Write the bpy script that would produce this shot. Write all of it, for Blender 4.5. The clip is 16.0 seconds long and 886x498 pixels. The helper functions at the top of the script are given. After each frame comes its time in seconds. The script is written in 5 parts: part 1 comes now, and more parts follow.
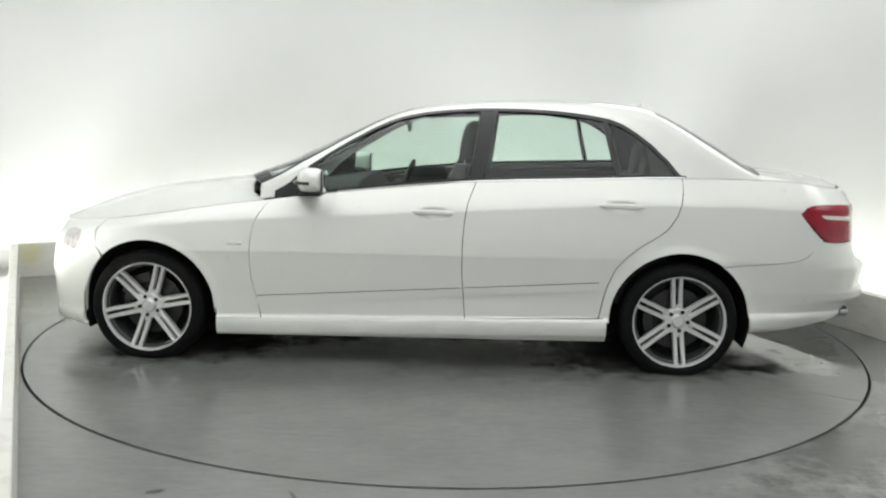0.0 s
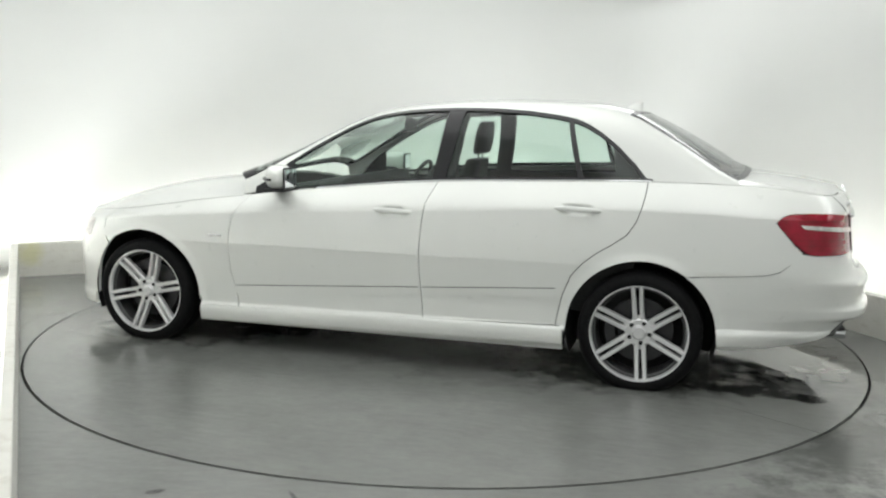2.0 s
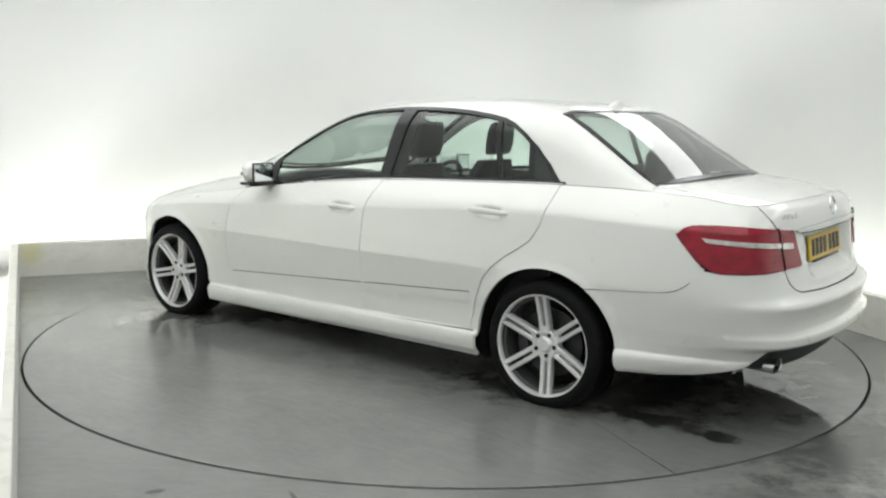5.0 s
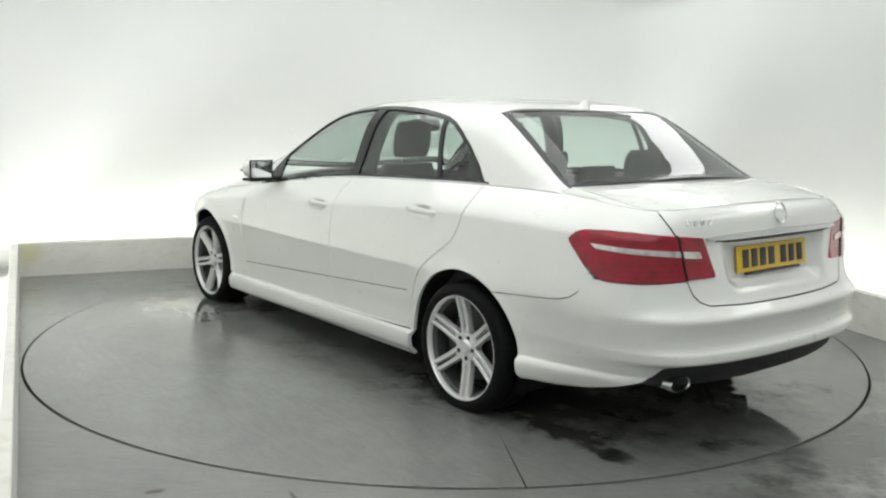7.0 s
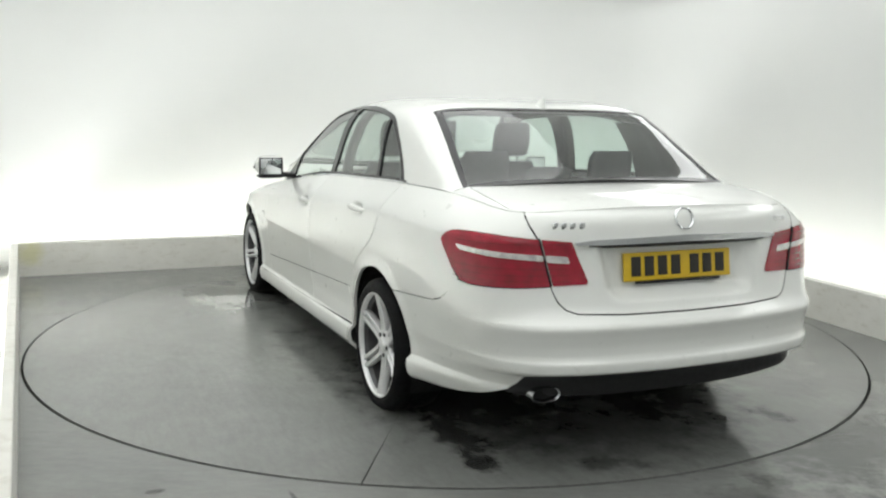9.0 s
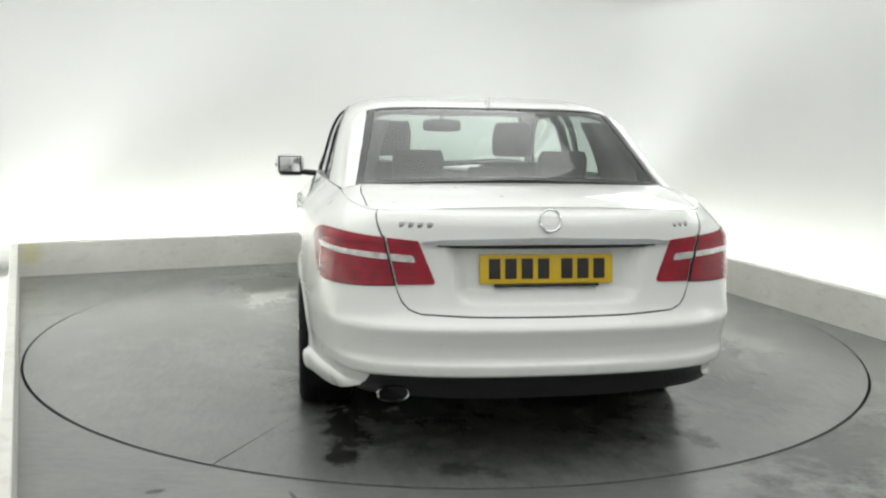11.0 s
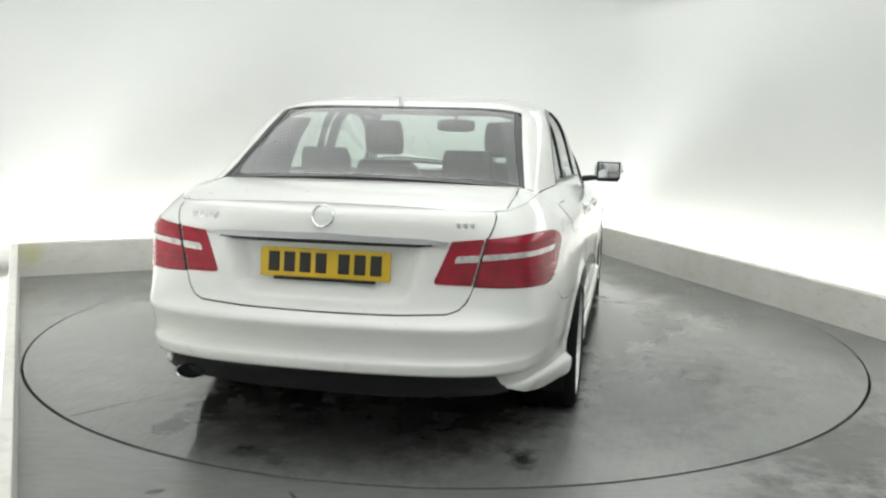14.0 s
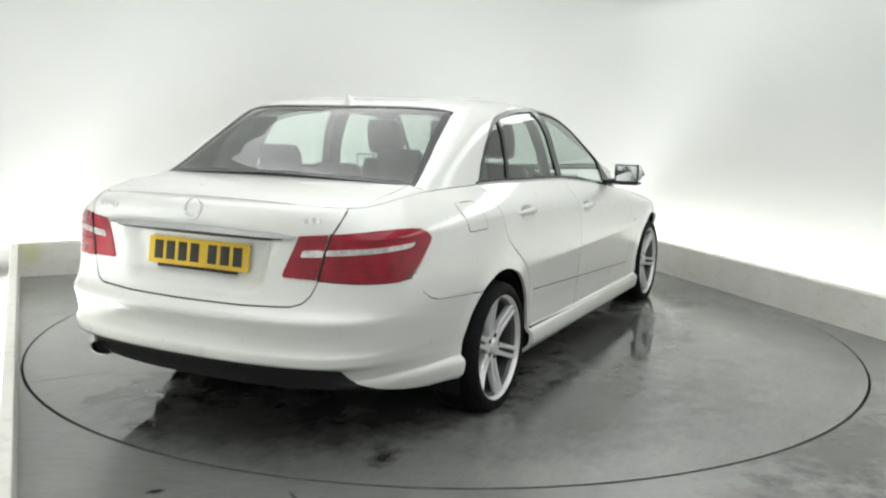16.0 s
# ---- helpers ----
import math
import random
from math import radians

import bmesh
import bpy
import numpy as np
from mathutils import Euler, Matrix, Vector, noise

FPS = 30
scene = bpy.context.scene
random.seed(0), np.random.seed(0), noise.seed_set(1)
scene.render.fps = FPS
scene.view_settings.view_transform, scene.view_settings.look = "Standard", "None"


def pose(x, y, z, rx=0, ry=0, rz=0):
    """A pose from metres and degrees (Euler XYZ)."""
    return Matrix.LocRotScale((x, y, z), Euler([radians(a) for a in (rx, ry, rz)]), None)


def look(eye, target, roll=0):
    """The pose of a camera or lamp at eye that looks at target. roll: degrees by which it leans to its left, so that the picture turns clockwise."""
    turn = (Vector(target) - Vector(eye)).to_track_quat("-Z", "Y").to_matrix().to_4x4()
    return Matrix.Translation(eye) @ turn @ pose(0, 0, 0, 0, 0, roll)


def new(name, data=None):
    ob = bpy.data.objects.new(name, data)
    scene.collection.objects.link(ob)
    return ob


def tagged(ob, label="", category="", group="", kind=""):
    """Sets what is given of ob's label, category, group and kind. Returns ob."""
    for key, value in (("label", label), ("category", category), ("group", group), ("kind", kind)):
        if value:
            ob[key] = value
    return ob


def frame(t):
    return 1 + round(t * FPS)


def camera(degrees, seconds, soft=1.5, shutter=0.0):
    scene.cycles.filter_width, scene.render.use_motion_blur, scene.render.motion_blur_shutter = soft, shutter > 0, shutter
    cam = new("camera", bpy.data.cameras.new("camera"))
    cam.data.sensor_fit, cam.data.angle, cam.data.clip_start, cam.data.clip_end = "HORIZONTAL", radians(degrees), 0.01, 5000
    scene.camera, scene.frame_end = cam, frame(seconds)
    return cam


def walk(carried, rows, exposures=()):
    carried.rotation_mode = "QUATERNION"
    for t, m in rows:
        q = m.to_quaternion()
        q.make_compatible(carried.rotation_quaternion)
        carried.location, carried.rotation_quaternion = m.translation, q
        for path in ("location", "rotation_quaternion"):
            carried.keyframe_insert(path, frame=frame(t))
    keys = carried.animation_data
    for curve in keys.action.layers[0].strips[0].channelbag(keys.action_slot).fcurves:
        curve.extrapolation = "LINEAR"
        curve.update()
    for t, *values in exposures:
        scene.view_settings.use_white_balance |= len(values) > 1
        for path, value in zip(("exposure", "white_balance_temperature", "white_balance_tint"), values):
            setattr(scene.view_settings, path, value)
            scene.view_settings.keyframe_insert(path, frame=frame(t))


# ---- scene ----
# The camera stands still on a tripod at the front corner of the booth.
EYE = Vector((0.0, -5.561, 1.374))
YAW, PITCH, ROLL = radians(0.271), radians(-8.821), 1.062
AHEAD = Vector((-math.sin(YAW) * math.cos(PITCH), math.cos(YAW) * math.cos(PITCH), math.sin(PITCH)))
cam = camera(53.257, 16.0, soft=2.2)
walk(cam, [(0.0, look(EYE, EYE + AHEAD, ROLL)), (16.0, look(EYE, EYE + AHEAD, ROLL))])

# ---- light ----
scene.view_settings.exposure = -0.11
world = bpy.data.worlds.new("world")
scene.world = world
world.use_nodes = True
world.node_tree.nodes["Background"].inputs[0].default_value = (0.9, 1.0, 0.96, 1)
world.node_tree.nodes["Background"].inputs[1].default_value = 0.02

ROOM = radians(24.0)                       # the booth stands turned to the camera
RU = Vector((math.cos(ROOM), math.sin(ROOM), 0))
RV = Vector((math.sin(ROOM), -math.cos(ROOM), 0))


def room(u, v, z=0.0):
    """A place in the booth: u across, v towards its entrance."""
    return RU * u + RV * v + Vector((0, 0, z))


COOL = (0.985, 1.0, 0.995)


def ceiling_lamp(u, v, watts, sx, sy, z=3.28, tilt=0.0):
    data = bpy.data.lights.new("ceiling_softbox_lamp", "AREA")
    data.shape, data.size, data.size_y, data.energy, data.color = "RECTANGLE", sx, sy, watts, COOL
    lamp = new("ceiling_softbox_lamp", data)
    lamp.matrix_world = Matrix.Translation(room(u, v, z)) @ pose(0, 0, 0, 0, 0, 24.0) @ pose(0, 0, 0, 0, tilt, 0)
    return lamp


# a wide diffuse panel over the turntable and the entrance, and a narrow bright one high along one wall
ceiling_lamp(-0.85, 2.7, 138.0, 3.8, 9.0)
ceiling_lamp(2.90, 0.8, 30.0, 0.55, 6.8, z=2.72, tilt=48.0)


def cove_lamp(p, q, z, watts):
    """A fluorescent strip that lies in the trough behind a kerb and shines up."""
    mid = (p + q) / 2
    data = bpy.data.lights.new("cove_lamp", "AREA")
    data.shape, data.size, data.size_y, data.energy, data.color = "RECTANGLE", (q - p).length, 0.10, watts, COOL
    lamp = new("cove_lamp", data)
    d = q - p
    lamp.matrix_world = Matrix.Translation((mid.x, mid.y, z)) @ pose(0, 0, 0, 0, 0, math.degrees(math.atan2(d.y, d.x))) @ pose(0, 0, 0, 180 + 72)
    return lamp


# ---- materials ----
def nodes_of(name):
    m = bpy.data.materials.new(name)
    m.use_nodes = True
    nt = m.node_tree
    return m, nt, nt.nodes["Principled BSDF"]


def noise_node(nt, scale, detail=4.0, rough=0.55, coord="Object", stretch=(1, 1, 1)):
    tc, mp, nz = nt.nodes.new("ShaderNodeTexCoord"), nt.nodes.new("ShaderNodeMapping"), nt.nodes.new("ShaderNodeTexNoise")
    mp.inputs["Scale"].default_value = stretch
    nz.inputs["Scale"].default_value, nz.inputs["Detail"].default_value, nz.inputs["Roughness"].default_value = scale, detail, rough
    nt.links.new(tc.outputs[coord], mp.inputs["Vector"])
    nt.links.new(mp.outputs["Vector"], nz.inputs["Vector"])
    return nz.outputs["Fac"]


def ramp(nt, fac, stops):
    r = nt.nodes.new("ShaderNodeValToRGB")
    els = r.color_ramp.elements
    while len(els) < len(stops):
        els.new(0.5)
    for e, (p, c) in zip(els, stops):
        e.position, e.color = p, (*c, 1) if len(c) == 3 else c
    nt.links.new(fac, r.inputs["Fac"])
    return r.outputs["Color"]


def bump(nt, b, fac, strength, distance):
    n = nt.nodes.new("ShaderNodeBump")
    n.inputs["Strength"].default_value, n.inputs["Distance"].default_value = strength, distance
    nt.links.new(fac, n.inputs["Height"])
    nt.links.new(n.outputs["Normal"], b.inputs["Normal"])


def plain(name, colour, rough=0.5, metal=0.0, coat=0.0, vary=0.08, scale=9.0, bumpy=0.0, spec=0.5):
    """A surface of one colour with slight two-scale variation in tone and gloss."""
    m, nt, b = nodes_of(name)
    f = noise_node(nt, scale)
    lo = tuple(c * (1 - vary) for c in colour)
    hi = tuple(min(1, c * (1 + vary)) for c in colour)
    nt.links.new(ramp(nt, f, [(0.3, lo), (0.7, hi)]), b.inputs["Base Color"])
    g = noise_node(nt, scale * 6)
    nt.links.new(ramp(nt, g, [(0.3, (rough * 0.85,) * 3), (0.7, (min(1, rough * 1.15),) * 3)]), b.inputs["Roughness"])
    b.inputs["Metallic"].default_value = metal
    b.inputs["Specular IOR Level"].default_value = spec
    b.inputs["Coat Weight"].default_value, b.inputs["Coat Roughness"].default_value = coat, 0.04
    if bumpy:
        bump(nt, b, noise_node(nt, scale * 20), 0.5, bumpy)
    return m


def glass(name, tint, gloss=0.02):
    """Thin tinted car glass: clear body with a mirror-like skin."""
    m, nt, b = nodes_of(name)
    out = nt.nodes["Material Output"]
    nt.nodes.remove(b)
    tr, gl, mix, lw, pw, sc = (nt.nodes.new("ShaderNode" + k) for k in ("BsdfTransparent", "BsdfGlossy", "MixShader", "LayerWeight", "Math", "Math"))
    tr.inputs["Color"].default_value = (*tint, 1)
    gl.inputs["Roughness"].default_value = gloss
    lw.inputs["Blend"].default_value = 0.5
    pw.operation, pw.inputs[1].default_value = "POWER", 3.0
    sc.operation, sc.inputs[1].default_value, sc.inputs[2].default_value = "MULTIPLY_ADD", 0.90, 0.05
    nt.links.new(lw.outputs["Facing"], pw.inputs[0])
    nt.links.new(pw.outputs[0], sc.inputs[0])
    nt.links.new(sc.outputs[0], mix.inputs["Fac"])
    nt.links.new(tr.outputs["BSDF"], mix.inputs[1])
    nt.links.new(gl.outputs["BSDF"], mix.inputs[2])
    nt.links.new(mix.outputs["Shader"], out.inputs["Surface"])
    return m


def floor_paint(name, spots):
    """Grey floor paint, scuffed, with damp patches and painted-in shade: spots are (x, y, radius, stretch, turn,
    darkness, wetness).
    """
    m, nt, b = nodes_of(name)
    big = noise_node(nt, 0.7, 4.0, 0.55)
    mid = noise_node(nt, 2.6, 8.0, 0.62)
    fine = noise_node(nt, 30.0, 6.0, 0.7)
    scuff = noise_node(nt, 9.0, 8.0, 0.7, "Object", (1.0, 3.5, 1.0))

    def times(a, c, fac=1.0):
        mul = nt.nodes.new("ShaderNodeMixRGB")
        mul.blend_type = "MULTIPLY"
        mul.inputs["Fac"].default_value = fac
        nt.links.new(a, mul.inputs["Color1"])
        nt.links.new(c, mul.inputs["Color2"])
        return mul.outputs["Color"]

    col = ramp(nt, mid, [(0.2, (0.180, 0.185, 0.174)), (0.8, (0.240, 0.245, 0.231))])
    col = times(col, ramp(nt, fine, [(0.3, (0.94,) * 3), (0.62, (1.0,) * 3)]))
    col = times(col, ramp(nt, big, [(0.35, (1.0,) * 3), (0.75, (0.80,) * 3)]))
    col = times(col, ramp(nt, scuff, [(0.30, (0.87,) * 3), (0.60, (1.0,) * 3)]))
    rough = ramp(nt, mid, [(0.25, (0.15,) * 3), (0.75, (0.27,) * 3)])
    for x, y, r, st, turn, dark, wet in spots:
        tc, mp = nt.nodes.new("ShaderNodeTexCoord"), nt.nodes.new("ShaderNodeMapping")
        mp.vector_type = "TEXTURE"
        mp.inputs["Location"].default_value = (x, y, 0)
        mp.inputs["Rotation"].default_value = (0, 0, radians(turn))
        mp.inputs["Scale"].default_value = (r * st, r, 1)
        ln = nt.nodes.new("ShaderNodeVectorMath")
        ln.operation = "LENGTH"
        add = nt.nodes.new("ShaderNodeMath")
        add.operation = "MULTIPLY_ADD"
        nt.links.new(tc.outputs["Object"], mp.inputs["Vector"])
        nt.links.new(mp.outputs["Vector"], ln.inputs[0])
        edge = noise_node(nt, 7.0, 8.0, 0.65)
        # large dark spots, which also carry painted shade, get a smoother edge
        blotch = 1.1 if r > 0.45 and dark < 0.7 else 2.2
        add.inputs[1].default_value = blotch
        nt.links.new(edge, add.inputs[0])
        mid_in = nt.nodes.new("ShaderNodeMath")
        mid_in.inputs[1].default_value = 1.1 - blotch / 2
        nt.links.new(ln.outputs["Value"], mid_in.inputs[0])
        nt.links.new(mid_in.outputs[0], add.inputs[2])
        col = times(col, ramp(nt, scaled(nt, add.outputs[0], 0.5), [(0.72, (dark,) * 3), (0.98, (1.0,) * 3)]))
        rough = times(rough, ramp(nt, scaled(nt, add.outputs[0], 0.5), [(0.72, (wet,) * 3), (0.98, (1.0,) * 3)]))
    nt.links.new(col, b.inputs["Base Color"])
    nt.links.new(rough, b.inputs["Roughness"])
    b.inputs["Specular IOR Level"].default_value = 0.70
    both = nt.nodes.new("ShaderNodeMath")
    both.operation = "MULTIPLY_ADD"
    both.inputs[1].default_value = 3.0
    nt.links.new(scuff, both.inputs[0])
    nt.links.new(fine, both.inputs[2])
    bump(nt, b, both.outputs[0], 0.14, 0.0022)
    flat = nt.nodes.new("ShaderNodeMath")
    flat.operation, flat.inputs[1].default_value = "MULTIPLY", 1.3
    nt.links.new(rough, flat.inputs[0])
    nt.links.new(flat.outputs[0], b.inputs["Normal"].links[0].from_node.inputs["Strength"])
    return m


def scaled(nt, fac, k):
    n = nt.nodes.new("ShaderNodeMath")
    n.operation = "MULTIPLY"
    n.inputs[1].default_value = k
    nt.links.new(fac, n.inputs[0])
    return n.outputs[0]


def white_wall(name, colour):
    m, nt, b = nodes_of(name)
    f = noise_node(nt, 0.6, 3.0)
    nt.links.new(ramp(nt, f, [(0.3, tuple(c * 0.97 for c in colour)), (0.7, colour)]), b.inputs["Base Color"])
    b.inputs["Roughness"].default_value = 0.8
    bump(nt, b, noise_node(nt, 60.0), 0.08, 0.001)
    return m


def kerb_paint():
    """Off-white emulsion with scuffs, grime streaks and a yellowed patch at the corner."""
    m, nt, b = nodes_of("off_white_kerb_paint")
    col = ramp(nt, noise_node(nt, 3.0, 6.0, 0.6), [(0.3, (0.69, 0.68, 0.63)), (0.7, (0.79, 0.78, 0.735))])
    scuff = ramp(nt, noise_node(nt, 11.0, 8.0, 0.7, "Object", (1.0, 1.0, 2.5)), [(0.33, (0.80, 0.78, 0.74)), (0.47, (1.0, 1.0, 1.0))])
    mul = nt.nodes.new("ShaderNodeMixRGB")
    mul.blend_type, mul.inputs["Fac"].default_value = "MULTIPLY", 0.7
    nt.links.new(col, mul.inputs["Color1"])
    nt.links.new(scuff, mul.inputs["Color2"])
    tc, dist, add = nt.nodes.new("ShaderNodeTexCoord"), nt.nodes.new("ShaderNodeVectorMath"), nt.nodes.new("ShaderNodeMath")
    dist.operation, dist.inputs[1].default_value = "DISTANCE", (-3.36, 1.44, 0.19)
    nt.links.new(tc.outputs["Object"], dist.inputs[0])
    add.operation, add.inputs[1].default_value = "MULTIPLY_ADD", 0.12
    nt.links.new(noise_node(nt, 14.0, 5.0), add.inputs[0])
    nt.links.new(dist.outputs["Value"], add.inputs[2])
    yel = ramp(nt, add.outputs[0], [(0.10, (0.93, 0.92, 0.66)), (0.19, (1.0, 1.0, 1.0))])
    mul2 = nt.nodes.new("ShaderNodeMixRGB")
    mul2.blend_type, mul2.inputs["Fac"].default_value = "MULTIPLY", 1.0
    nt.links.new(mul.outputs["Color"], mul2.inputs["Color1"])
    nt.links.new(yel, mul2.inputs["Color2"])
    nt.links.new(mul2.outputs["Color"], b.inputs["Base Color"])
    b.inputs["Roughness"].default_value = 0.5
    bump(nt, b, noise_node(nt, 40.0), 0.2, 0.001)
    return m


PAINT = plain("white_car_paint", (0.76, 0.772, 0.742), rough=0.32, coat=1.0, vary=0.012, scale=3.0)
TRIM_BLACK = plain("black_gloss_trim", (0.012, 0.012, 0.014), rough=0.22)
PLASTIC = plain("black_grained_plastic", (0.012, 0.012, 0.013), rough=0.5, bumpy=0.0006, spec=0.35)
SHELL = plain("dark_underseal", (0.012, 0.012, 0.012), rough=0.85, spec=0.2)
RUBBER = plain("tyre_rubber", (0.006, 0.006, 0.0065), rough=0.7, bumpy=0.0004, spec=0.14)
ALLOY = plain("silver_alloy", (0.74, 0.74, 0.745), rough=0.34, metal=0.5, coat=0.3, vary=0.03, scale=3.0)
# the silver rim's barrel, coloured dark for the shade behind the spokes
BARREL = plain("shaded_rim_barrel", (0.10, 0.10, 0.102), rough=0.42, metal=0.6)
DISC_STEEL = plain("brake_steel", (0.075, 0.075, 0.078), rough=0.45, metal=1.0)
CHROME = plain("chrome", (0.78, 0.79, 0.80), rough=0.10, metal=1.0, vary=0.02)
GREY_CHROME = plain("brushed_chrome", (0.50, 0.51, 0.52), rough=0.2, metal=1.0, vary=0.05)
RED_LENS = plain("red_lamp_lens", (0.29, 0.004, 0.020), rough=0.10, coat=0.9, vary=0.22, scale=22.0, spec=0.08)
DARK_RED = plain("dark_red_lamp_lens", (0.20, 0.004, 0.014), rough=0.18, coat=0.6, vary=0.25, scale=22.0)
CLEAR_LENS = plain("clear_lamp_strip", (0.66, 0.63, 0.62), rough=0.2, metal=0.75, coat=1.0, vary=0.3, scale=40.0)
PLATE_YELLOW = plain("yellow_plate", (0.66, 0.44, 0.02), rough=0.35, vary=0.06)
PLATE_BLACK = plain("plate_black", (0.02, 0.018, 0.015), rough=0.5)
LEATHER = plain("black_leather", (0.022, 0.023, 0.024), rough=0.48, bumpy=0.0006)
CARPET = plain("dark_interior_trim", (0.028, 0.029, 0.03), rough=0.8)
HEADLINER = plain("dark_headliner", (0.035, 0.036, 0.036), rough=0.9)
SIDE_GLASS = glass("green_tinted_side_glass", (0.78, 0.88, 0.83))
SCREEN_GLASS = glass("tinted_screen_glass", (0.78, 0.87, 0.83))
MIRROR = plain("mirror_glass", (0.75, 0.77, 0.78), rough=0.02, metal=1.0, vary=0.0)
# damp spots; the large ones under the car also paint its shade
DAMP_SHADE_SPOTS = [(-1.25, 0.55, 0.62, 1.6, 10, 0.42, 0.6), (-1.30, -0.50, 0.60, 1.7, -15, 0.40, 0.5), (1.55, 0.62, 0.55, 1.5, 5, 0.45, 0.6), (1.60, -0.62, 0.52, 1.5, 0, 0.45, 0.6),
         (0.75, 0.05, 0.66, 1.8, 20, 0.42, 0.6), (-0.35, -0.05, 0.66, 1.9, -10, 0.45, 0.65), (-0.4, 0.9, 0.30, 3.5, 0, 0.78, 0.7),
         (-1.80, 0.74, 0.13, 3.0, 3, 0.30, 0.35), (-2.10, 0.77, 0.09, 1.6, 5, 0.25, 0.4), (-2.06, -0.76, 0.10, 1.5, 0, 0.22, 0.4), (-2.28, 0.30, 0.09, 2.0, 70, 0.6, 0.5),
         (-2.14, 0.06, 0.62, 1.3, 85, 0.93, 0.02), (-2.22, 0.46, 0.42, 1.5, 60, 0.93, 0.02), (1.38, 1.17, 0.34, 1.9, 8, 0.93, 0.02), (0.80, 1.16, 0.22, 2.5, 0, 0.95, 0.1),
         # damp spots; 0.60 and 0.62 darkness also paints in the car's reflection
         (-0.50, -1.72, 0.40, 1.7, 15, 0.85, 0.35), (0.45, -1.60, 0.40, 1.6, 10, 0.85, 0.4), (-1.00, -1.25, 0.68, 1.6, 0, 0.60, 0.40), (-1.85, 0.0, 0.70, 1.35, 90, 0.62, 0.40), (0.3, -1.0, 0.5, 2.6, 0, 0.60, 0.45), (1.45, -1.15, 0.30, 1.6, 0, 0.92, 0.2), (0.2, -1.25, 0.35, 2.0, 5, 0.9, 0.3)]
FLOOR = floor_paint("grey_floor_paint", [(1.75, -1.95, 0.42, 2.2, 40, 0.55, 0.5), (2.2, -1.2, 0.25, 1.6, 60, 0.7, 0.6), (1.2, -2.5, 0.2, 2.5, 20, 0.75, 0.6), (-1.037, -2.549, 0.024, 2.0, 20, 0.25, 1.0), (-0.50, -2.63, 0.012, 14.0, -62, 0.45, 1.0)])
TABLE = floor_paint("grey_turntable_paint", DAMP_SHADE_SPOTS)
SEAL = plain("grey_seal", (0.10, 0.10, 0.098), rough=0.7)
PIT = plain("dark_gap", (0.012, 0.013, 0.012), rough=0.9)
KERB = kerb_paint()
WALL = white_wall("matt_white_cyclorama", (0.79, 0.80, 0.785))
TUBE, tube_nt, tube_b = nodes_of("lit_tube")
tube_b.inputs["Emission Color"].default_value = (0.95, 1.0, 0.97, 1)
tube_b.inputs["Emission Strength"].default_value = 6.0


# ---- mesh helpers ----
def link_mesh(name, verts, faces, material, parent=None, label="", normals=None, smooth=True):
    me = bpy.data.meshes.new(name)
    me.from_pydata([tuple(v) for v in verts], [], faces)
    me.materials.append(material)
    if smooth:
        me.polygons.foreach_set("use_smooth", [True] * len(me.polygons))
    me.update()
    if normals is not None:
        me.normals_split_custom_set_from_vertices([tuple(n) for n in normals])
    ob = new(name, me)
    if parent is not None:
        ob.parent = parent
    return tagged(ob, label)


def part(name, bm, material, parent, label="", smooth=True):
    """Link a bmesh as one mesh object under a thing or a part."""
    bmesh.ops.recalc_face_normals(bm, faces=bm.faces)
    me = bpy.data.meshes.new(name)
    bm.to_mesh(me)
    bm.free()
    me.materials.append(material)
    if smooth:
        me.polygons.foreach_set("use_smooth", [True] * len(me.polygons))
        me.set_sharp_from_angle(angle=radians(38))
    ob = new(name, me)
    if parent is not None:
        ob.parent = parent
    return tagged(ob, label)


def box(bm, x0, x1, y0, y1, z0, z1, bevel=0.0, m=None):
    r = bmesh.ops.create_cube(bm, size=1.0)
    vs = r["verts"]
    bmesh.ops.scale(bm, vec=(abs(x1 - x0), abs(y1 - y0), abs(z1 - z0)), verts=vs)
    bmesh.ops.translate(bm, vec=((x0 + x1) / 2, (y0 + y1) / 2, (z0 + z1) / 2), verts=vs)
    if bevel:
        es = list({e for v in vs for e in v.link_edges})
        g = bmesh.ops.bevel(bm, geom=es, offset=bevel, segments=3, affect="EDGES", profile=0.5)
        vs = list({v for f in g["faces"] for v in f.verts} | {v for v in vs if v.is_valid})
    if m is not None:
        bmesh.ops.transform(bm, matrix=m, verts=vs)
    return vs


def lathe(bm, profile, n=64, m=None):
    """Turn a profile of (radius, y) about the y axis."""
    rings = []
    for r, y in profile:
        rings.append([bm.verts.new((r * math.cos(2 * math.pi * i / n), y, r * math.sin(2 * math.pi * i / n))) for i in range(n)])
    for a, b in zip(rings, rings[1:]):
        for i in range(n):
            bm.faces.new((a[i], a[(i + 1) % n], b[(i + 1) % n], b[i]))
    if m is not None:
        bmesh.ops.transform(bm, matrix=m, verts=[v for ring in rings for v in ring])


def loft(bm, rings, caps=True):
    """Skin closed rings of equal count."""
    rows = [[bm.verts.new(p) for p in ring] for ring in rings]
    n = len(rows[0])
    for a, b in zip(rows, rows[1:]):
        for i in range(n):
            bm.faces.new((a[i], a[(i + 1) % n], b[(i + 1) % n], b[i]))
    if caps:
        bm.faces.new(rows[0][::-1])
        bm.faces.new(rows[-1])


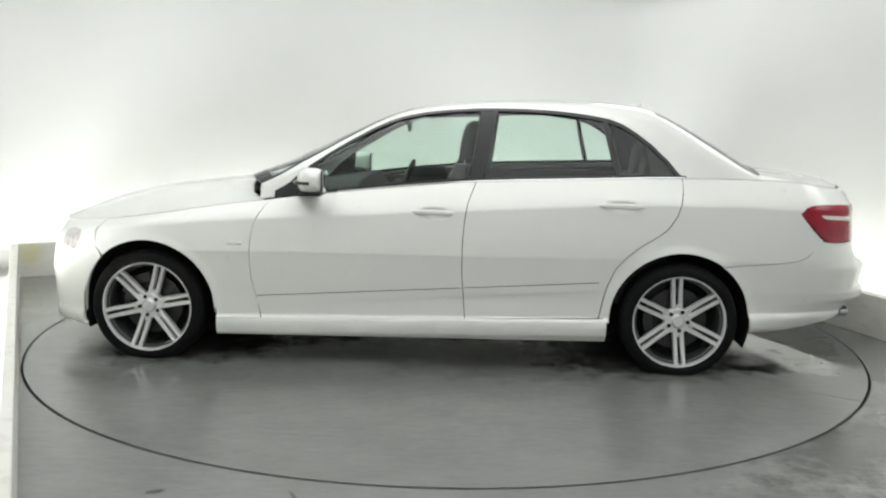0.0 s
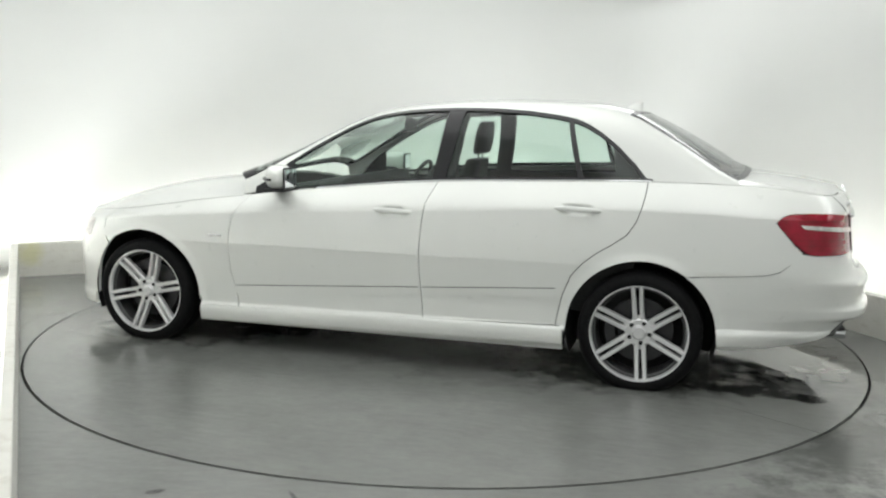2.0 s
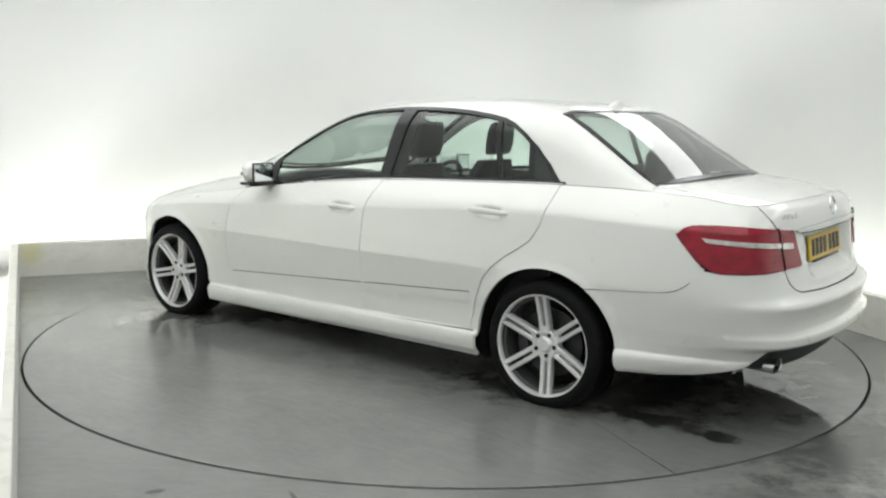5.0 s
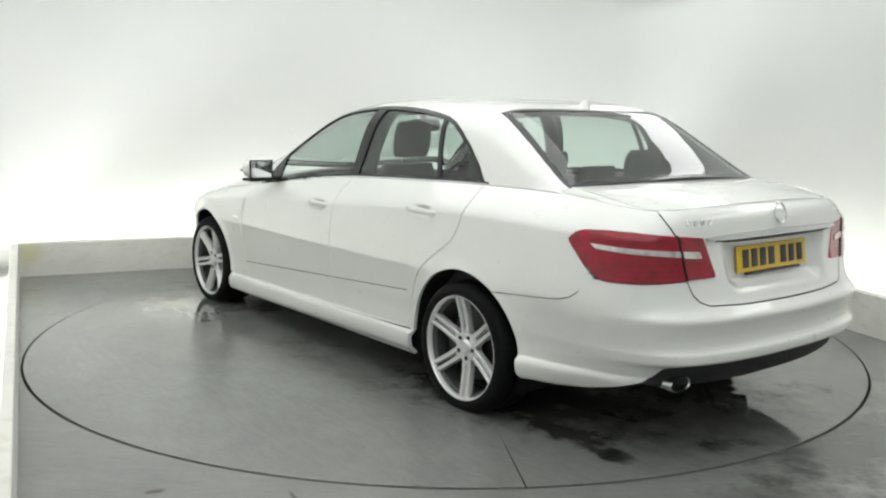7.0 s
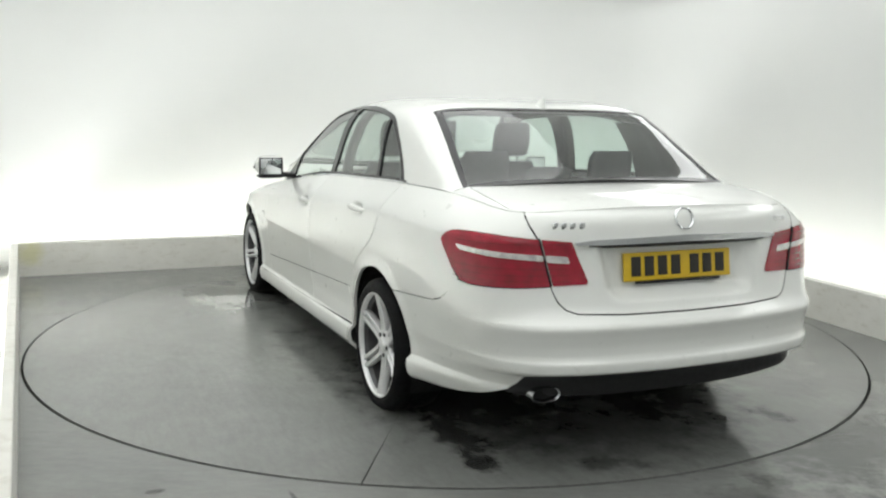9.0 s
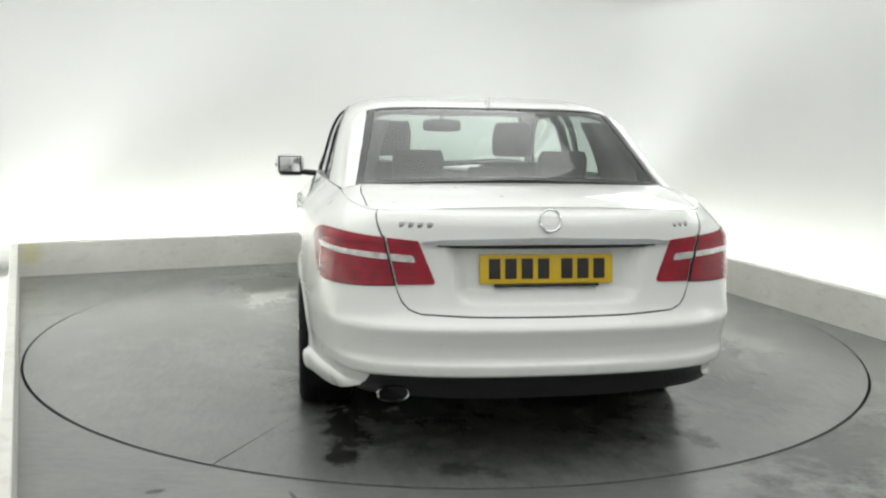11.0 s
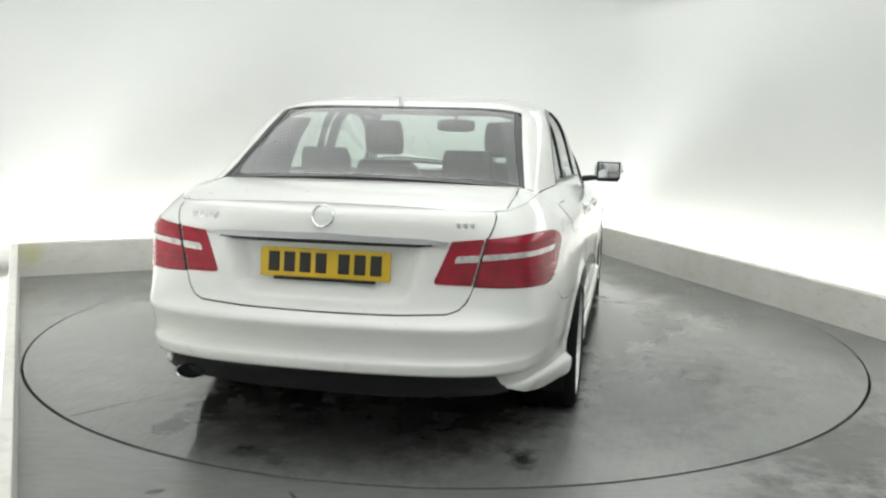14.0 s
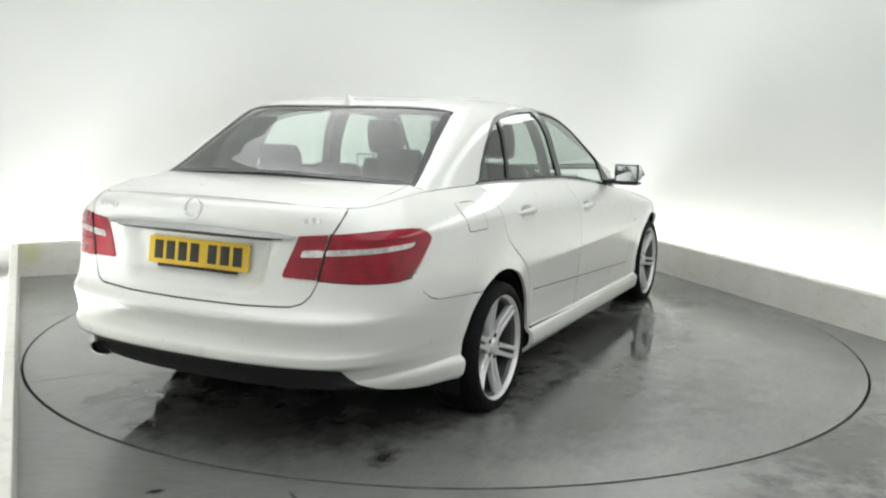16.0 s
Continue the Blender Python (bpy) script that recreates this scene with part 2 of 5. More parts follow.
def sring(cx, cy, cz, a, b, axis="z", n=24, e=3.0):
    """A superellipse ring round an axis."""
    out = []
    for i in range(n):
        t = 2 * math.pi * i / n
        c, s = math.cos(t), math.sin(t)
        u = a * math.copysign(abs(c) ** (2 / e), c)
        v = b * math.copysign(abs(s) ** (2 / e), s)
        out.append({"z": (cx + u, cy + v, cz), "x": (cx, cy + u, cz + v), "y": (cx + u, cy, cz + v)}[axis])
    return out


class Curve1:
    """A smooth curve through points that keeps to their rises and falls."""

    def __init__(self, pts):
        pts = sorted(pts)
        self.x = np.array([p[0] for p in pts], float)
        self.y = np.array([p[1] for p in pts], float)
        h, d = np.diff(self.x), np.diff(self.y) / np.diff(self.x)
        m = np.zeros(len(self.x))
        m[0], m[-1] = d[0], d[-1]
        for i in range(1, len(m) - 1):
            if d[i - 1] * d[i] > 0:
                w1, w2 = 2 * h[i] + h[i - 1], h[i] + 2 * h[i - 1]
                m[i] = (w1 + w2) / (w1 / d[i - 1] + w2 / d[i])
        self.m = m

    def __call__(self, v):
        v = np.clip(np.asarray(v, float), self.x[0], self.x[-1])
        i = np.clip(np.searchsorted(self.x, v) - 1, 0, len(self.x) - 2)
        h = self.x[i + 1] - self.x[i]
        t = (v - self.x[i]) / h
        return ((1 + 2 * t) * (1 - t) ** 2 * self.y[i] + t * (1 - t) ** 2 * h * self.m[i]
                + t * t * (3 - 2 * t) * self.y[i + 1] + t * t * (t - 1) * h * self.m[i + 1])


# ---- the booth ----
def floor_with_hole():
    r0, n = 2.480, 160
    verts, faces = [], []
    for k, (r, z) in enumerate(((r0, -0.05), (r0, -0.0015), (r0 + 0.0015, 0.0), (9.5, 0.0))):
        for i in range(n):
            t = 2 * math.pi * i / n
            verts.append((r * math.cos(t), r * math.sin(t), z))
    for k in range(3):
        for i in range(n):
            faces.append((k * n + i, k * n + (i + 1) % n, (k + 1) * n + (i + 1) % n, (k + 1) * n + i))
    ob = link_mesh("floor", verts, faces, FLOOR, smooth=False)
    return tagged(ob, "scuffed grey painted concrete floor, damp in patches", "floor", kind="structure")


floor_with_hole()
bm = bmesh.new()
bmesh.ops.create_circle(bm, cap_ends=True, segments=64, radius=2.7)
bmesh.ops.translate(bm, vec=(0, 0, -0.06), verts=bm.verts)
tagged(part("pit_floor", bm, PIT, None, smooth=False), "dark pit under the turntable gap", "pit", kind="structure")

KERB_H = 0.268
K_LEFT_FRONT = Vector((-0.36, -5.0, 0))
K_BACK_L = Vector((-3.435, 1.405, 0))
K_BACK_R = Vector((1.40, 3.58, 0))
K_RIGHT_F = Vector((4.35, -4.4, 0))


def kerb(name, p, q, thick, joints, label):
    """A low kerb wall from p to q, its face on that line, thick to the left of the way."""
    d = (q - p).normalized()
    nrm = Vector((-d.y, d.x, 0))
    root = new(name)
    tagged(root, label, "kerb", kind="structure")
    stops = [0.0, *joints, (q - p).length]
    for s0, s1 in zip(stops, stops[1:]):
        bm = bmesh.new()
        prof = [(0, -0.01), (0, KERB_H - 0.006), (0.002, KERB_H - 0.002), (0.006, KERB_H), (thick - 0.006, KERB_H), (thick, KERB_H - 0.006), (thick, -0.01)]
        rows = []
        for s in (s0 + 0.0008, s1 - 0.0008):
            rows.append([bm.verts.new(p + d * s + nrm * o + Vector((0, 0, z))) for o, z in prof])
        for i in range(len(prof) - 1):
            bm.faces.new((rows[0][i], rows[0][i + 1], rows[1][i + 1], rows[1][i]))
        for r in rows:
            bm.faces.new(r)
        part("kerb_panel", bm, KERB, root, smooth=False)


kerb("kerb_left", K_LEFT_FRONT, K_BACK_L, 0.05, [2.2, 4.6], "low off-white kerb wall before a lit trough")
kerb("kerb_back", K_BACK_L, K_BACK_R, 0.05, [2.4], "low off-white kerb wall along the back of the booth")
kerb("kerb_right", K_BACK_R, K_RIGHT_F, 0.05, [2.05, 4.5], "low off-white kerb wall with a butt joint")


def backdrop():
    """The white cyclorama: one wall with round corners, closed at the entrance, coved into the ceiling."""
    u0, u1, v0, v1, r = -3.05, 3.15, -3.35, 7.6, 0.9
    path = []
    for cu, cv, a0 in ((u1 - r, v1 - r, 0), (u0 + r, v1 - r, 90), (u0 + r, v0 + r, 180), (u1 - r, v0 + r, 270)):
        for i in range(13):
            a = radians(a0 + 90 * i / 12)
            path.append((cu, cv, math.cos(a), math.sin(a), r))
    rows = [(0.0, -0.02), (0.0, 0.6), (0.0, 1.4), (0.0, 2.5), (0.0, 2.9)] + [(0.3 * (1 - math.cos(radians(a))), 3.0 + 0.3 * math.sin(radians(a))) for a in range(0, 91, 10)]
    verts, faces, n = [], [], len(path)
    for inset, z in rows:
        for cu, cv, ca, sa, rr in path:
            verts.append(room(cu + (rr - inset) * ca, cv + (rr - inset) * sa, z))
    for k in range(len(rows) - 1):
        for i in range(n):
            faces.append((k * n + i, k * n + (i + 1) % n, (k + 1) * n + (i + 1) % n, (k + 1) * n + i))
    ob = link_mesh("wall_backdrop", verts, faces, WALL)
    sol = ob.modifiers.new("thickness", "SOLIDIFY")
    sol.thickness, sol.offset = 0.05, -1.0
    bm = bmesh.new()
    box(bm, -3.3, 3.4, -3.6, 7.9, 3.302, 3.36)
    ceil = part("ceiling", bm, WALL, None, smooth=False)
    ceil.matrix_world = Matrix(((RU.x, RV.x, 0, 0), (RU.y, RV.y, 0, 0), (0, 0, 1, 0), (0, 0, 0, 1)))
    tagged(ob, "seamless matt white studio wall with rounded corners", "wall", kind="structure")
    tagged(ceil, "white studio ceiling", "ceiling", kind="structure")


backdrop()


def cove_strip(p, q, off, watts):
    """Light fittings that lie end to end in the trough behind a kerb."""
    d = (q - p).normalized()
    nrm = Vector((-d.y, d.x, 0)) * off
    n = max(1, round((q - p).length / 1.5))
    for i in range(n):
        a, b = p + (q - p) * (i / n) + nrm, p + (q - p) * ((i + 1) / n) + nrm
        mid, ang = (a + b) / 2, math.degrees(math.atan2(d.y, d.x))
        half = (b - a).length / 2 - 0.03
        fit = new("batten_light")
        fit.matrix_world = Matrix.Translation(mid) @ pose(0, 0, 0, 0, 0, ang)
        tagged(fit, "lit white fluorescent batten in the trough behind the kerb", "light fitting", "trough lights")
        bm = bmesh.new()
        box(bm, -half, half, -0.03, 0.03, 0.0, 0.05, 0.005)
        part("batten_body", bm, KERB, fit)
        bm = bmesh.new()
        lathe(bm, [(0.001, -half + 0.02), (0.013, -half + 0.02), (0.013, half - 0.02), (0.001, half - 0.02)], 12, Matrix.Translation((0, 0, 0.066)) @ pose(0, 0, 0, 0, 0, -90))
        part("tube", bm, TUBE, fit, "glowing white tube")
    cove_lamp(p + nrm, q + nrm, 0.10, watts)


cove_strip(Vector((-1.02, -3.62, 0)), K_BACK_L, 0.24, 80)
cove_strip(K_BACK_L, K_BACK_R, 0.26, 76)
cove_strip(K_BACK_R, K_RIGHT_F, 0.28, 90)

# ---- the turntable ----
turntable = new("turntable")
tagged(turntable, "round grey painted steel turntable with damp stains and painted shade under the car, set in the floor", "turntable")


def turntable_parts():
    """Two half discs, butted along a join that has opened near the rim."""
    R, zt, n = 2.467, 0.002, 80
    c, sn = math.cos(radians(JOIN)), math.sin(radians(JOIN))
    for side in (1, -1):
        ring = []
        for u in (-R, -2.25, -2.05, -1.9, 1.9, 2.05, 2.25, R):
            gap = side * (0.0003 + 0.0027 * min(max((abs(u) - 1.9) / 0.3, 0), 1))
            ring.append((u * c - gap * sn, u * sn + gap * c))
        t0 = radians(JOIN)
        ring += [(R * math.cos(t0 + side * math.pi * i / n), R * math.sin(t0 + side * math.pi * i / n)) for i in range(1, n)]
        ring = ring[::side]
        verts = [(x, y, zt) for x, y in ring] + [(x, y, -0.04) for x, y in ring]
        m = len(ring)
        faces = [tuple(range(m))] + [(i, m + i, m + (i + 1) % m, (i + 1) % m) for i in range(m)]
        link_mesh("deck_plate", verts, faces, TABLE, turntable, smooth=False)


JOIN = 148.8                               # the join's direction, in the car's heading
turntable_parts()

# ---- the car: x forward from the rear axle, y to its left, z up ----
OX, OY = 1.277, -0.007                     # the turntable's axle in the car's space
car = new("car")
tagged(car, "white four-door saloon car with silver twin-spoke alloy wheels on the turntable", "car")

ZW, RT = 0.290, 0.311                      # wheel centre's height, tyre's free radius
XF = 2.876
ARCH = 0.369

PLAN = [(-1.130, 0.0), (-1.122, 0.25), (-1.088, 0.50), (-1.030, 0.67), (-0.930, 0.785), (-0.80, 0.845), (-0.60, 0.888), (-0.30, 0.912), (0.0, 0.925),
        (0.5, 0.930), (1.5, 0.930), (2.3, 0.926), (2.87, 0.918), (3.10, 0.893), (3.30, 0.835), (3.44, 0.74), (3.54, 0.60), (3.62, 0.32), (3.645, 0.0)]


def plan_table():
    """The plan outline as arc length -> point and outward normal."""
    pts = np.array([(PLAN[1][0], -PLAN[1][1])] + PLAN + [(PLAN[-2][0], -PLAN[-2][1])], float)
    out = []
    for i in range(1, len(pts) - 2):
        p0, p1, p2, p3 = pts[i - 1:i + 3]
        t0, t1 = 0.0, np.linalg.norm(p1 - p0) ** 0.5
        t2 = t1 + np.linalg.norm(p2 - p1) ** 0.5
        t3 = t2 + np.linalg.norm(p3 - p2) ** 0.5
        for t in np.linspace(t1, t2, 40, endpoint=False):
            a1 = (t1 - t) / (t1 - t0) * p0 + (t - t0) / (t1 - t0) * p1
            a2 = (t2 - t) / (t2 - t1) * p1 + (t - t1) / (t2 - t1) * p2
            a3 = (t3 - t) / (t3 - t2) * p2 + (t - t2) / (t3 - t2) * p3
            b1 = (t2 - t) / (t2 - t0) * a1 + (t - t0) / (t2 - t0) * a2
            b2 = (t3 - t) / (t3 - t1) * a2 + (t - t1) / (t3 - t1) * a3
            out.append((t2 - t) / (t2 - t1) * b1 + (t - t1) / (t2 - t1) * b2)
    out.append(pts[-2])
    out = np.array(out)
    s = np.concatenate([[0], np.cumsum(np.linalg.norm(np.diff(out, axis=0), axis=1))])
    grid = np.linspace(0, s[-1], 1600)
    x, y = np.interp(grid, s, out[:, 0]), np.interp(grid, s, out[:, 1])
    tx, ty = np.gradient(x, grid), np.gradient(y, grid)
    k = np.ones(41) / 41
    pad = lambda v, sgn: np.convolve(np.concatenate([sgn * v[20:0:-1], v, sgn * v[-2:-22:-1]]), k, "valid")
    tx, ty = pad(tx, -1), pad(ty, 1)
    tx[0] = tx[-1] = 0.0
    ln = np.hypot(tx, ty)
    return grid, x, y, -ty / ln, tx / ln


PA, PX, PY, PNX, PNY = plan_table()
A_END = PA[-1]

CREASE = Curve1([(-1.2, 0.885), (-0.60, 0.893), (-0.25, 0.906), (0.04, 0.908), (0.33, 0.900), (1.13, 0.852), (2.2, 0.790), (2.9, 0.735), (3.7, 0.62)])
BELT = Curve1([(-0.6, 1.030), (-0.42, 1.042), (-0.2, 1.046), (0.0, 1.046), (0.53, 1.030), (1.10, 1.006), (1.91, 0.927), (2.21, 0.889), (2.46, 0.859), (2.77, 0.814), (3.19, 0.742), (3.42, 0.69)])
BONNET = Curve1([(2.0, 0.990), (2.3, 0.973), (2.47, 0.958), (2.95, 0.906), (3.2, 0.856), (3.40, 0.795), (3.52, 0.735), (3.60, 0.66)])
BOOT = Curve1([(-0.36, 1.082), (-0.6, 1.070), (-0.8, 1.048), (-0.93, 1.026), (-1.05, 1.003)])
D_TOP = Curve1([(-1.2, 0.172), (-1.05, 0.168), (-0.85, 0.145), (-0.7, 0.138), (-0.42, 0.150), (0.0, 0.134), (0.5, 0.125), (1.9, 0.125), (2.3, 0.115), (2.9, 0.10), (3.7, 0.09)])
SIDE = Curve1([(0.08, 0.07), (0.16, 0.036), (0.195, 0.006), (0.235, 0.0), (0.268, 0.004), (0.288, 0.026), (0.36, 0.026), (0.46, 0.017), (0.55, 0.0085), (0.612, 0.001), (0.628, -0.0005), (0.72, 0.002), (0.83, 0.008), (0.90, 0.0125), (0.95, 0.0165)])
REAR = Curve1([(0.20, 0.15), (0.30, 0.10), (0.385, 0.055), (0.400, 0.008), (0.412, -0.010), (0.440, -0.011), (0.456, -0.005), (0.464, 0.010), (0.50, 0.013), (0.545, 0.006), (0.578, -0.002), (0.588, 0.002), (0.604, 0.024), (0.622, 0.047), (0.66, 0.069), (0.74, 0.090), (0.86, 0.104), (0.90, 0.107), (0.95, 0.113), (0.98, 0.125), (0.997, 0.143), (1.008, 0.172)])
FRONT = Curve1([(0.08, 0.08), (0.2, 0.015), (0.45, 0.0), (0.6, 0.03), (0.75, 0.12)])


HANDLES = ((1.315, 0.846), (0.330, 0.902))


def bonnet_z(x, y):
    c, e = BONNET(x), BELT(x)
    return c - (c - e) * (np.abs(y) / 0.80) ** 2.3


def boot_z(x, y):
    return BOOT(x) - (0.014 + 0.031 * np.clip((-0.42 - x) / 0.5, 0, 1)) * (np.abs(y) / 0.66) ** 2.4


def plan_at(a):
    s = np.where(np.asarray(a, float) < 0, -1.0, 1.0)
    b = np.abs(a)
    return np.interp(b, PA, PX), s * np.interp(b, PA, PY), np.interp(b, PA, PNX), s * np.interp(b, PA, PNY)


def top_of(a):
    """The height of the band's upper edge."""
    x, y, nx, ny = plan_at(a)
    d = D_TOP(x)
    xt, yt = x - nx * d, y - ny * d
    back, front = boot_z(xt, yt), bonnet_z(xt, yt)
    mid = BELT(xt)
    w = np.clip((xt + 0.75) / 0.33, 0, 1)
    z = back * (1 - w) + mid * w
    return np.where(xt > 2.25, front, z)


def depth(a, z):
    """How far the skin lies inside the plan outline."""
    x, y, nx, ny = plan_at(a)
    zt = top_of(a)
    zc = np.minimum(CREASE(x), zt - 0.02)
    ridge = np.clip((0.25 - x) / 0.6, 0, 1) * 0.065
    ze = np.where(z < 0.45, z - ridge * np.clip((0.45 - z) / 0.15, 0, 1), z)
    ze = np.where(z > 0.6, 0.6 + (z - 0.6) * 0.35 / np.maximum(zc - 0.6, 0.02), ze)
    fall = (0.018 - 0.045 * np.clip((x - 0.2) / 2.3, 0, 1)) * np.clip((x - 0.1) / 0.3, 0, 1)
    ze = np.where(z < 0.45, ze - fall * np.clip((0.45 - z) / 0.15, 0, 1), ze)
    low = SIDE(ze) + (0.10 * np.clip(0.56 - z, 0, 0.3) + 0.36 * np.clip(0.39 - z, 0, 0.2)) * np.clip((-0.39 - x) / 0.35, 0, 1)
    u = np.clip((z - zc) / np.maximum(zt - zc, 0.01), 0, 1)
    side = np.where(z > zc, 0.0165 + (D_TOP(x) - 0.0165) * u ** 1.35, low)
    wr = np.clip(-nx, 0, 1) ** 2
    wf = np.clip(nx, 0, 1) ** 2
    rear = REAR(z)
    plate = np.clip((0.42 - 0.25 * (0.88 - z) - np.abs(y)) / 0.07, 0, 1) * np.clip((z - 0.655) / 0.06, 0, 1) * np.clip((0.878 - z) / 0.010, 0, 1)
    rear = rear + 0.052 * plate * plate * (3 - 2 * plate)
    d = side * (1 - wr - wf) + rear * wr + FRONT(z) * wf
    for hx, hz in HANDLES:
        d = d + 0.020 * np.exp(-((x - hx) / 0.062) ** 4 - ((z - hz + 0.006) / 0.024) ** 4) * np.where(np.abs(ny) > 0.7, 1, 0)
    for cx in (0.0, XF):
        r = np.hypot(x - cx, z - ZW)
        d = d - 0.010 * np.exp(-((r - ARCH) / 0.03) ** 2) * np.clip((np.abs(ny) - 0.75) / 0.2, 0, 1)
    return d


def band(a, z):
    x, y, nx, ny = plan_at(a)
    d = depth(a, z)
    return np.stack([x - nx * d, y - ny * d, z + 0 * x], -1)


def a_x(x, z):
    """The arc length at which the skin on the flank lies at x, at height z."""
    s = PA[(PA > 0.55) & (PA < A_END - 0.4)]
    p = band(s, np.full_like(s, z))
    return float(np.interp(x, p[:, 0], s))


def a_y(y, z):
    s = PA[PA < 1.3]
    p = band(s, np.full_like(s, z))
    yy = np.maximum.accumulate(p[:, 1])
    return float(np.interp(y, yy, s))


ROOF = Curve1([(-0.52, 1.03), (-0.44, 1.062), (-0.2, 1.218), (0.0, 1.345), (0.09, 1.392), (0.22, 1.424), (0.5, 1.447), (0.75, 1.450), (1.0, 1.443), (1.25, 1.424), (1.48, 1.390),
               (1.62, 1.346), (1.8, 1.264), (2.0, 1.165), (2.2, 1.074), (2.40, 0.994), (2.52, 0.945)])
BELT_Y = Curve1([(-0.6, 0.735), (-0.42, 0.750), (0.0, 0.790), (0.5, 0.804), (1.5, 0.805), (2.0, 0.800), (2.5, 0.800)])
LEAN = Curve1([(-0.5, 0.03), (-0.3, 0.06), (0.1, 0.105), (0.8, 0.11), (1.5, 0.115), (2.0, 0.08), (2.35, 0.05)])
SQ = 6.0


def cabin(x, q, side=1):
    """The cabin's skin: q runs from the belt (0) to the middle of the roof (1)."""
    x, q = np.asarray(x, float), np.asarray(q, float)
    t = q * math.pi / 2
    c, s = np.cos(t), np.sin(t)
    r = (np.abs(c) ** SQ + np.abs(s) ** SQ) ** (-1 / SQ)
    c, s = c * r, s * r
    zb = BELT(x)
    zc = np.maximum(ROOF(x), zb + 0.004)
    return np.stack([x, side * (BELT_Y(x) - LEAN(x) * s) * c, zb + (zc - zb) * s], -1)


def q_z(x, z):
    zb = float(BELT(x))
    s = min(max((z - zb) / max(float(ROOF(x)) - zb, 0.004), 0.0), 0.9999)
    return math.atan2(s, (1 - s ** SQ) ** (1 / SQ)) / (math.pi / 2)


def q_y(x, y):
    qs = np.linspace(0.02, 1, 400)
    p = cabin(np.full_like(qs, x), qs)
    return float(np.interp(-y, -p[:, 1], qs))


# ---- sheet patches cut to their outlines ----
def clip_half(poly, axis, bound, keep_less):
    out = []
    for i in range(len(poly)):
        p, q = poly[i - 1], poly[i]
        dp = (bound - p[axis]) if keep_less else (p[axis] - bound)
        dq = (bound - q[axis]) if keep_less else (q[axis] - bound)
        if (dp >= 0) != (dq >= 0):
            t = dp / (dp - dq)
            r = (p[0] + (q[0] - p[0]) * t, p[1] + (q[1] - p[1]) * t)
            out.append(r)
        if dq >= 0:
            out.append(q)
    return out


def dense(poly, step):
    out = []
    for i in range(len(poly)):
        p, q = poly[i], poly[(i + 1) % len(poly)]
        n = max(1, int(math.ceil(math.dist(p, q) / step)))
        out += [(p[0] + (q[0] - p[0]) * k / n, p[1] + (q[1] - p[1]) * k / n) for k in range(n)]
    return out


def inset(poly, g):
    """The outline drawn in by g."""
    area = sum(p[0] * q[1] - q[0] * p[1] for p, q in zip(poly, poly[1:] + poly[:1]))
    sg = 1 if area > 0 else -1
    out = []
    for i in range(len(poly)):
        p, c, n = poly[i - 1], poly[i], poly[(i + 1) % len(poly)]
        e1, e2 = Vector((c[0] - p[0], c[1] - p[1])), Vector((n[0] - c[0], n[1] - c[1]))
        if e1.length < 1e-9 or e2.length < 1e-9:
            out.append(c)
            continue
        e1.normalize(), e2.normalize()
        n1, n2 = Vector((-e1.y, e1.x)), Vector((-e2.y, e2.x))
        m = n1 + n2
        if m.length < 0.3:
            m = n1
        m = m / max(m.length_squared / 2, 0.35)
        out.append((c[0] + sg * g * m.x, c[1] + sg * g * m.y))
    return out


def rounded(poly, r, n=5):
    """The outline with its corners rounded by about r."""
    out = []
    for i in range(len(poly)):
        p, c, q = (Vector(poly[i - 1]), Vector(poly[i]), Vector(poly[(i + 1) % len(poly)]))
        a, b = p - c, q - c
        ra, rb = min(r, a.length * 0.45), min(r, b.length * 0.45)
        s, e = c + a.normalized() * ra, c + b.normalized() * rb
        for k in range(n + 1):
            t = k / n
            out.append(tuple((1 - t) ** 2 * s + 2 * t * (1 - t) * c + t * t * e))
    return out


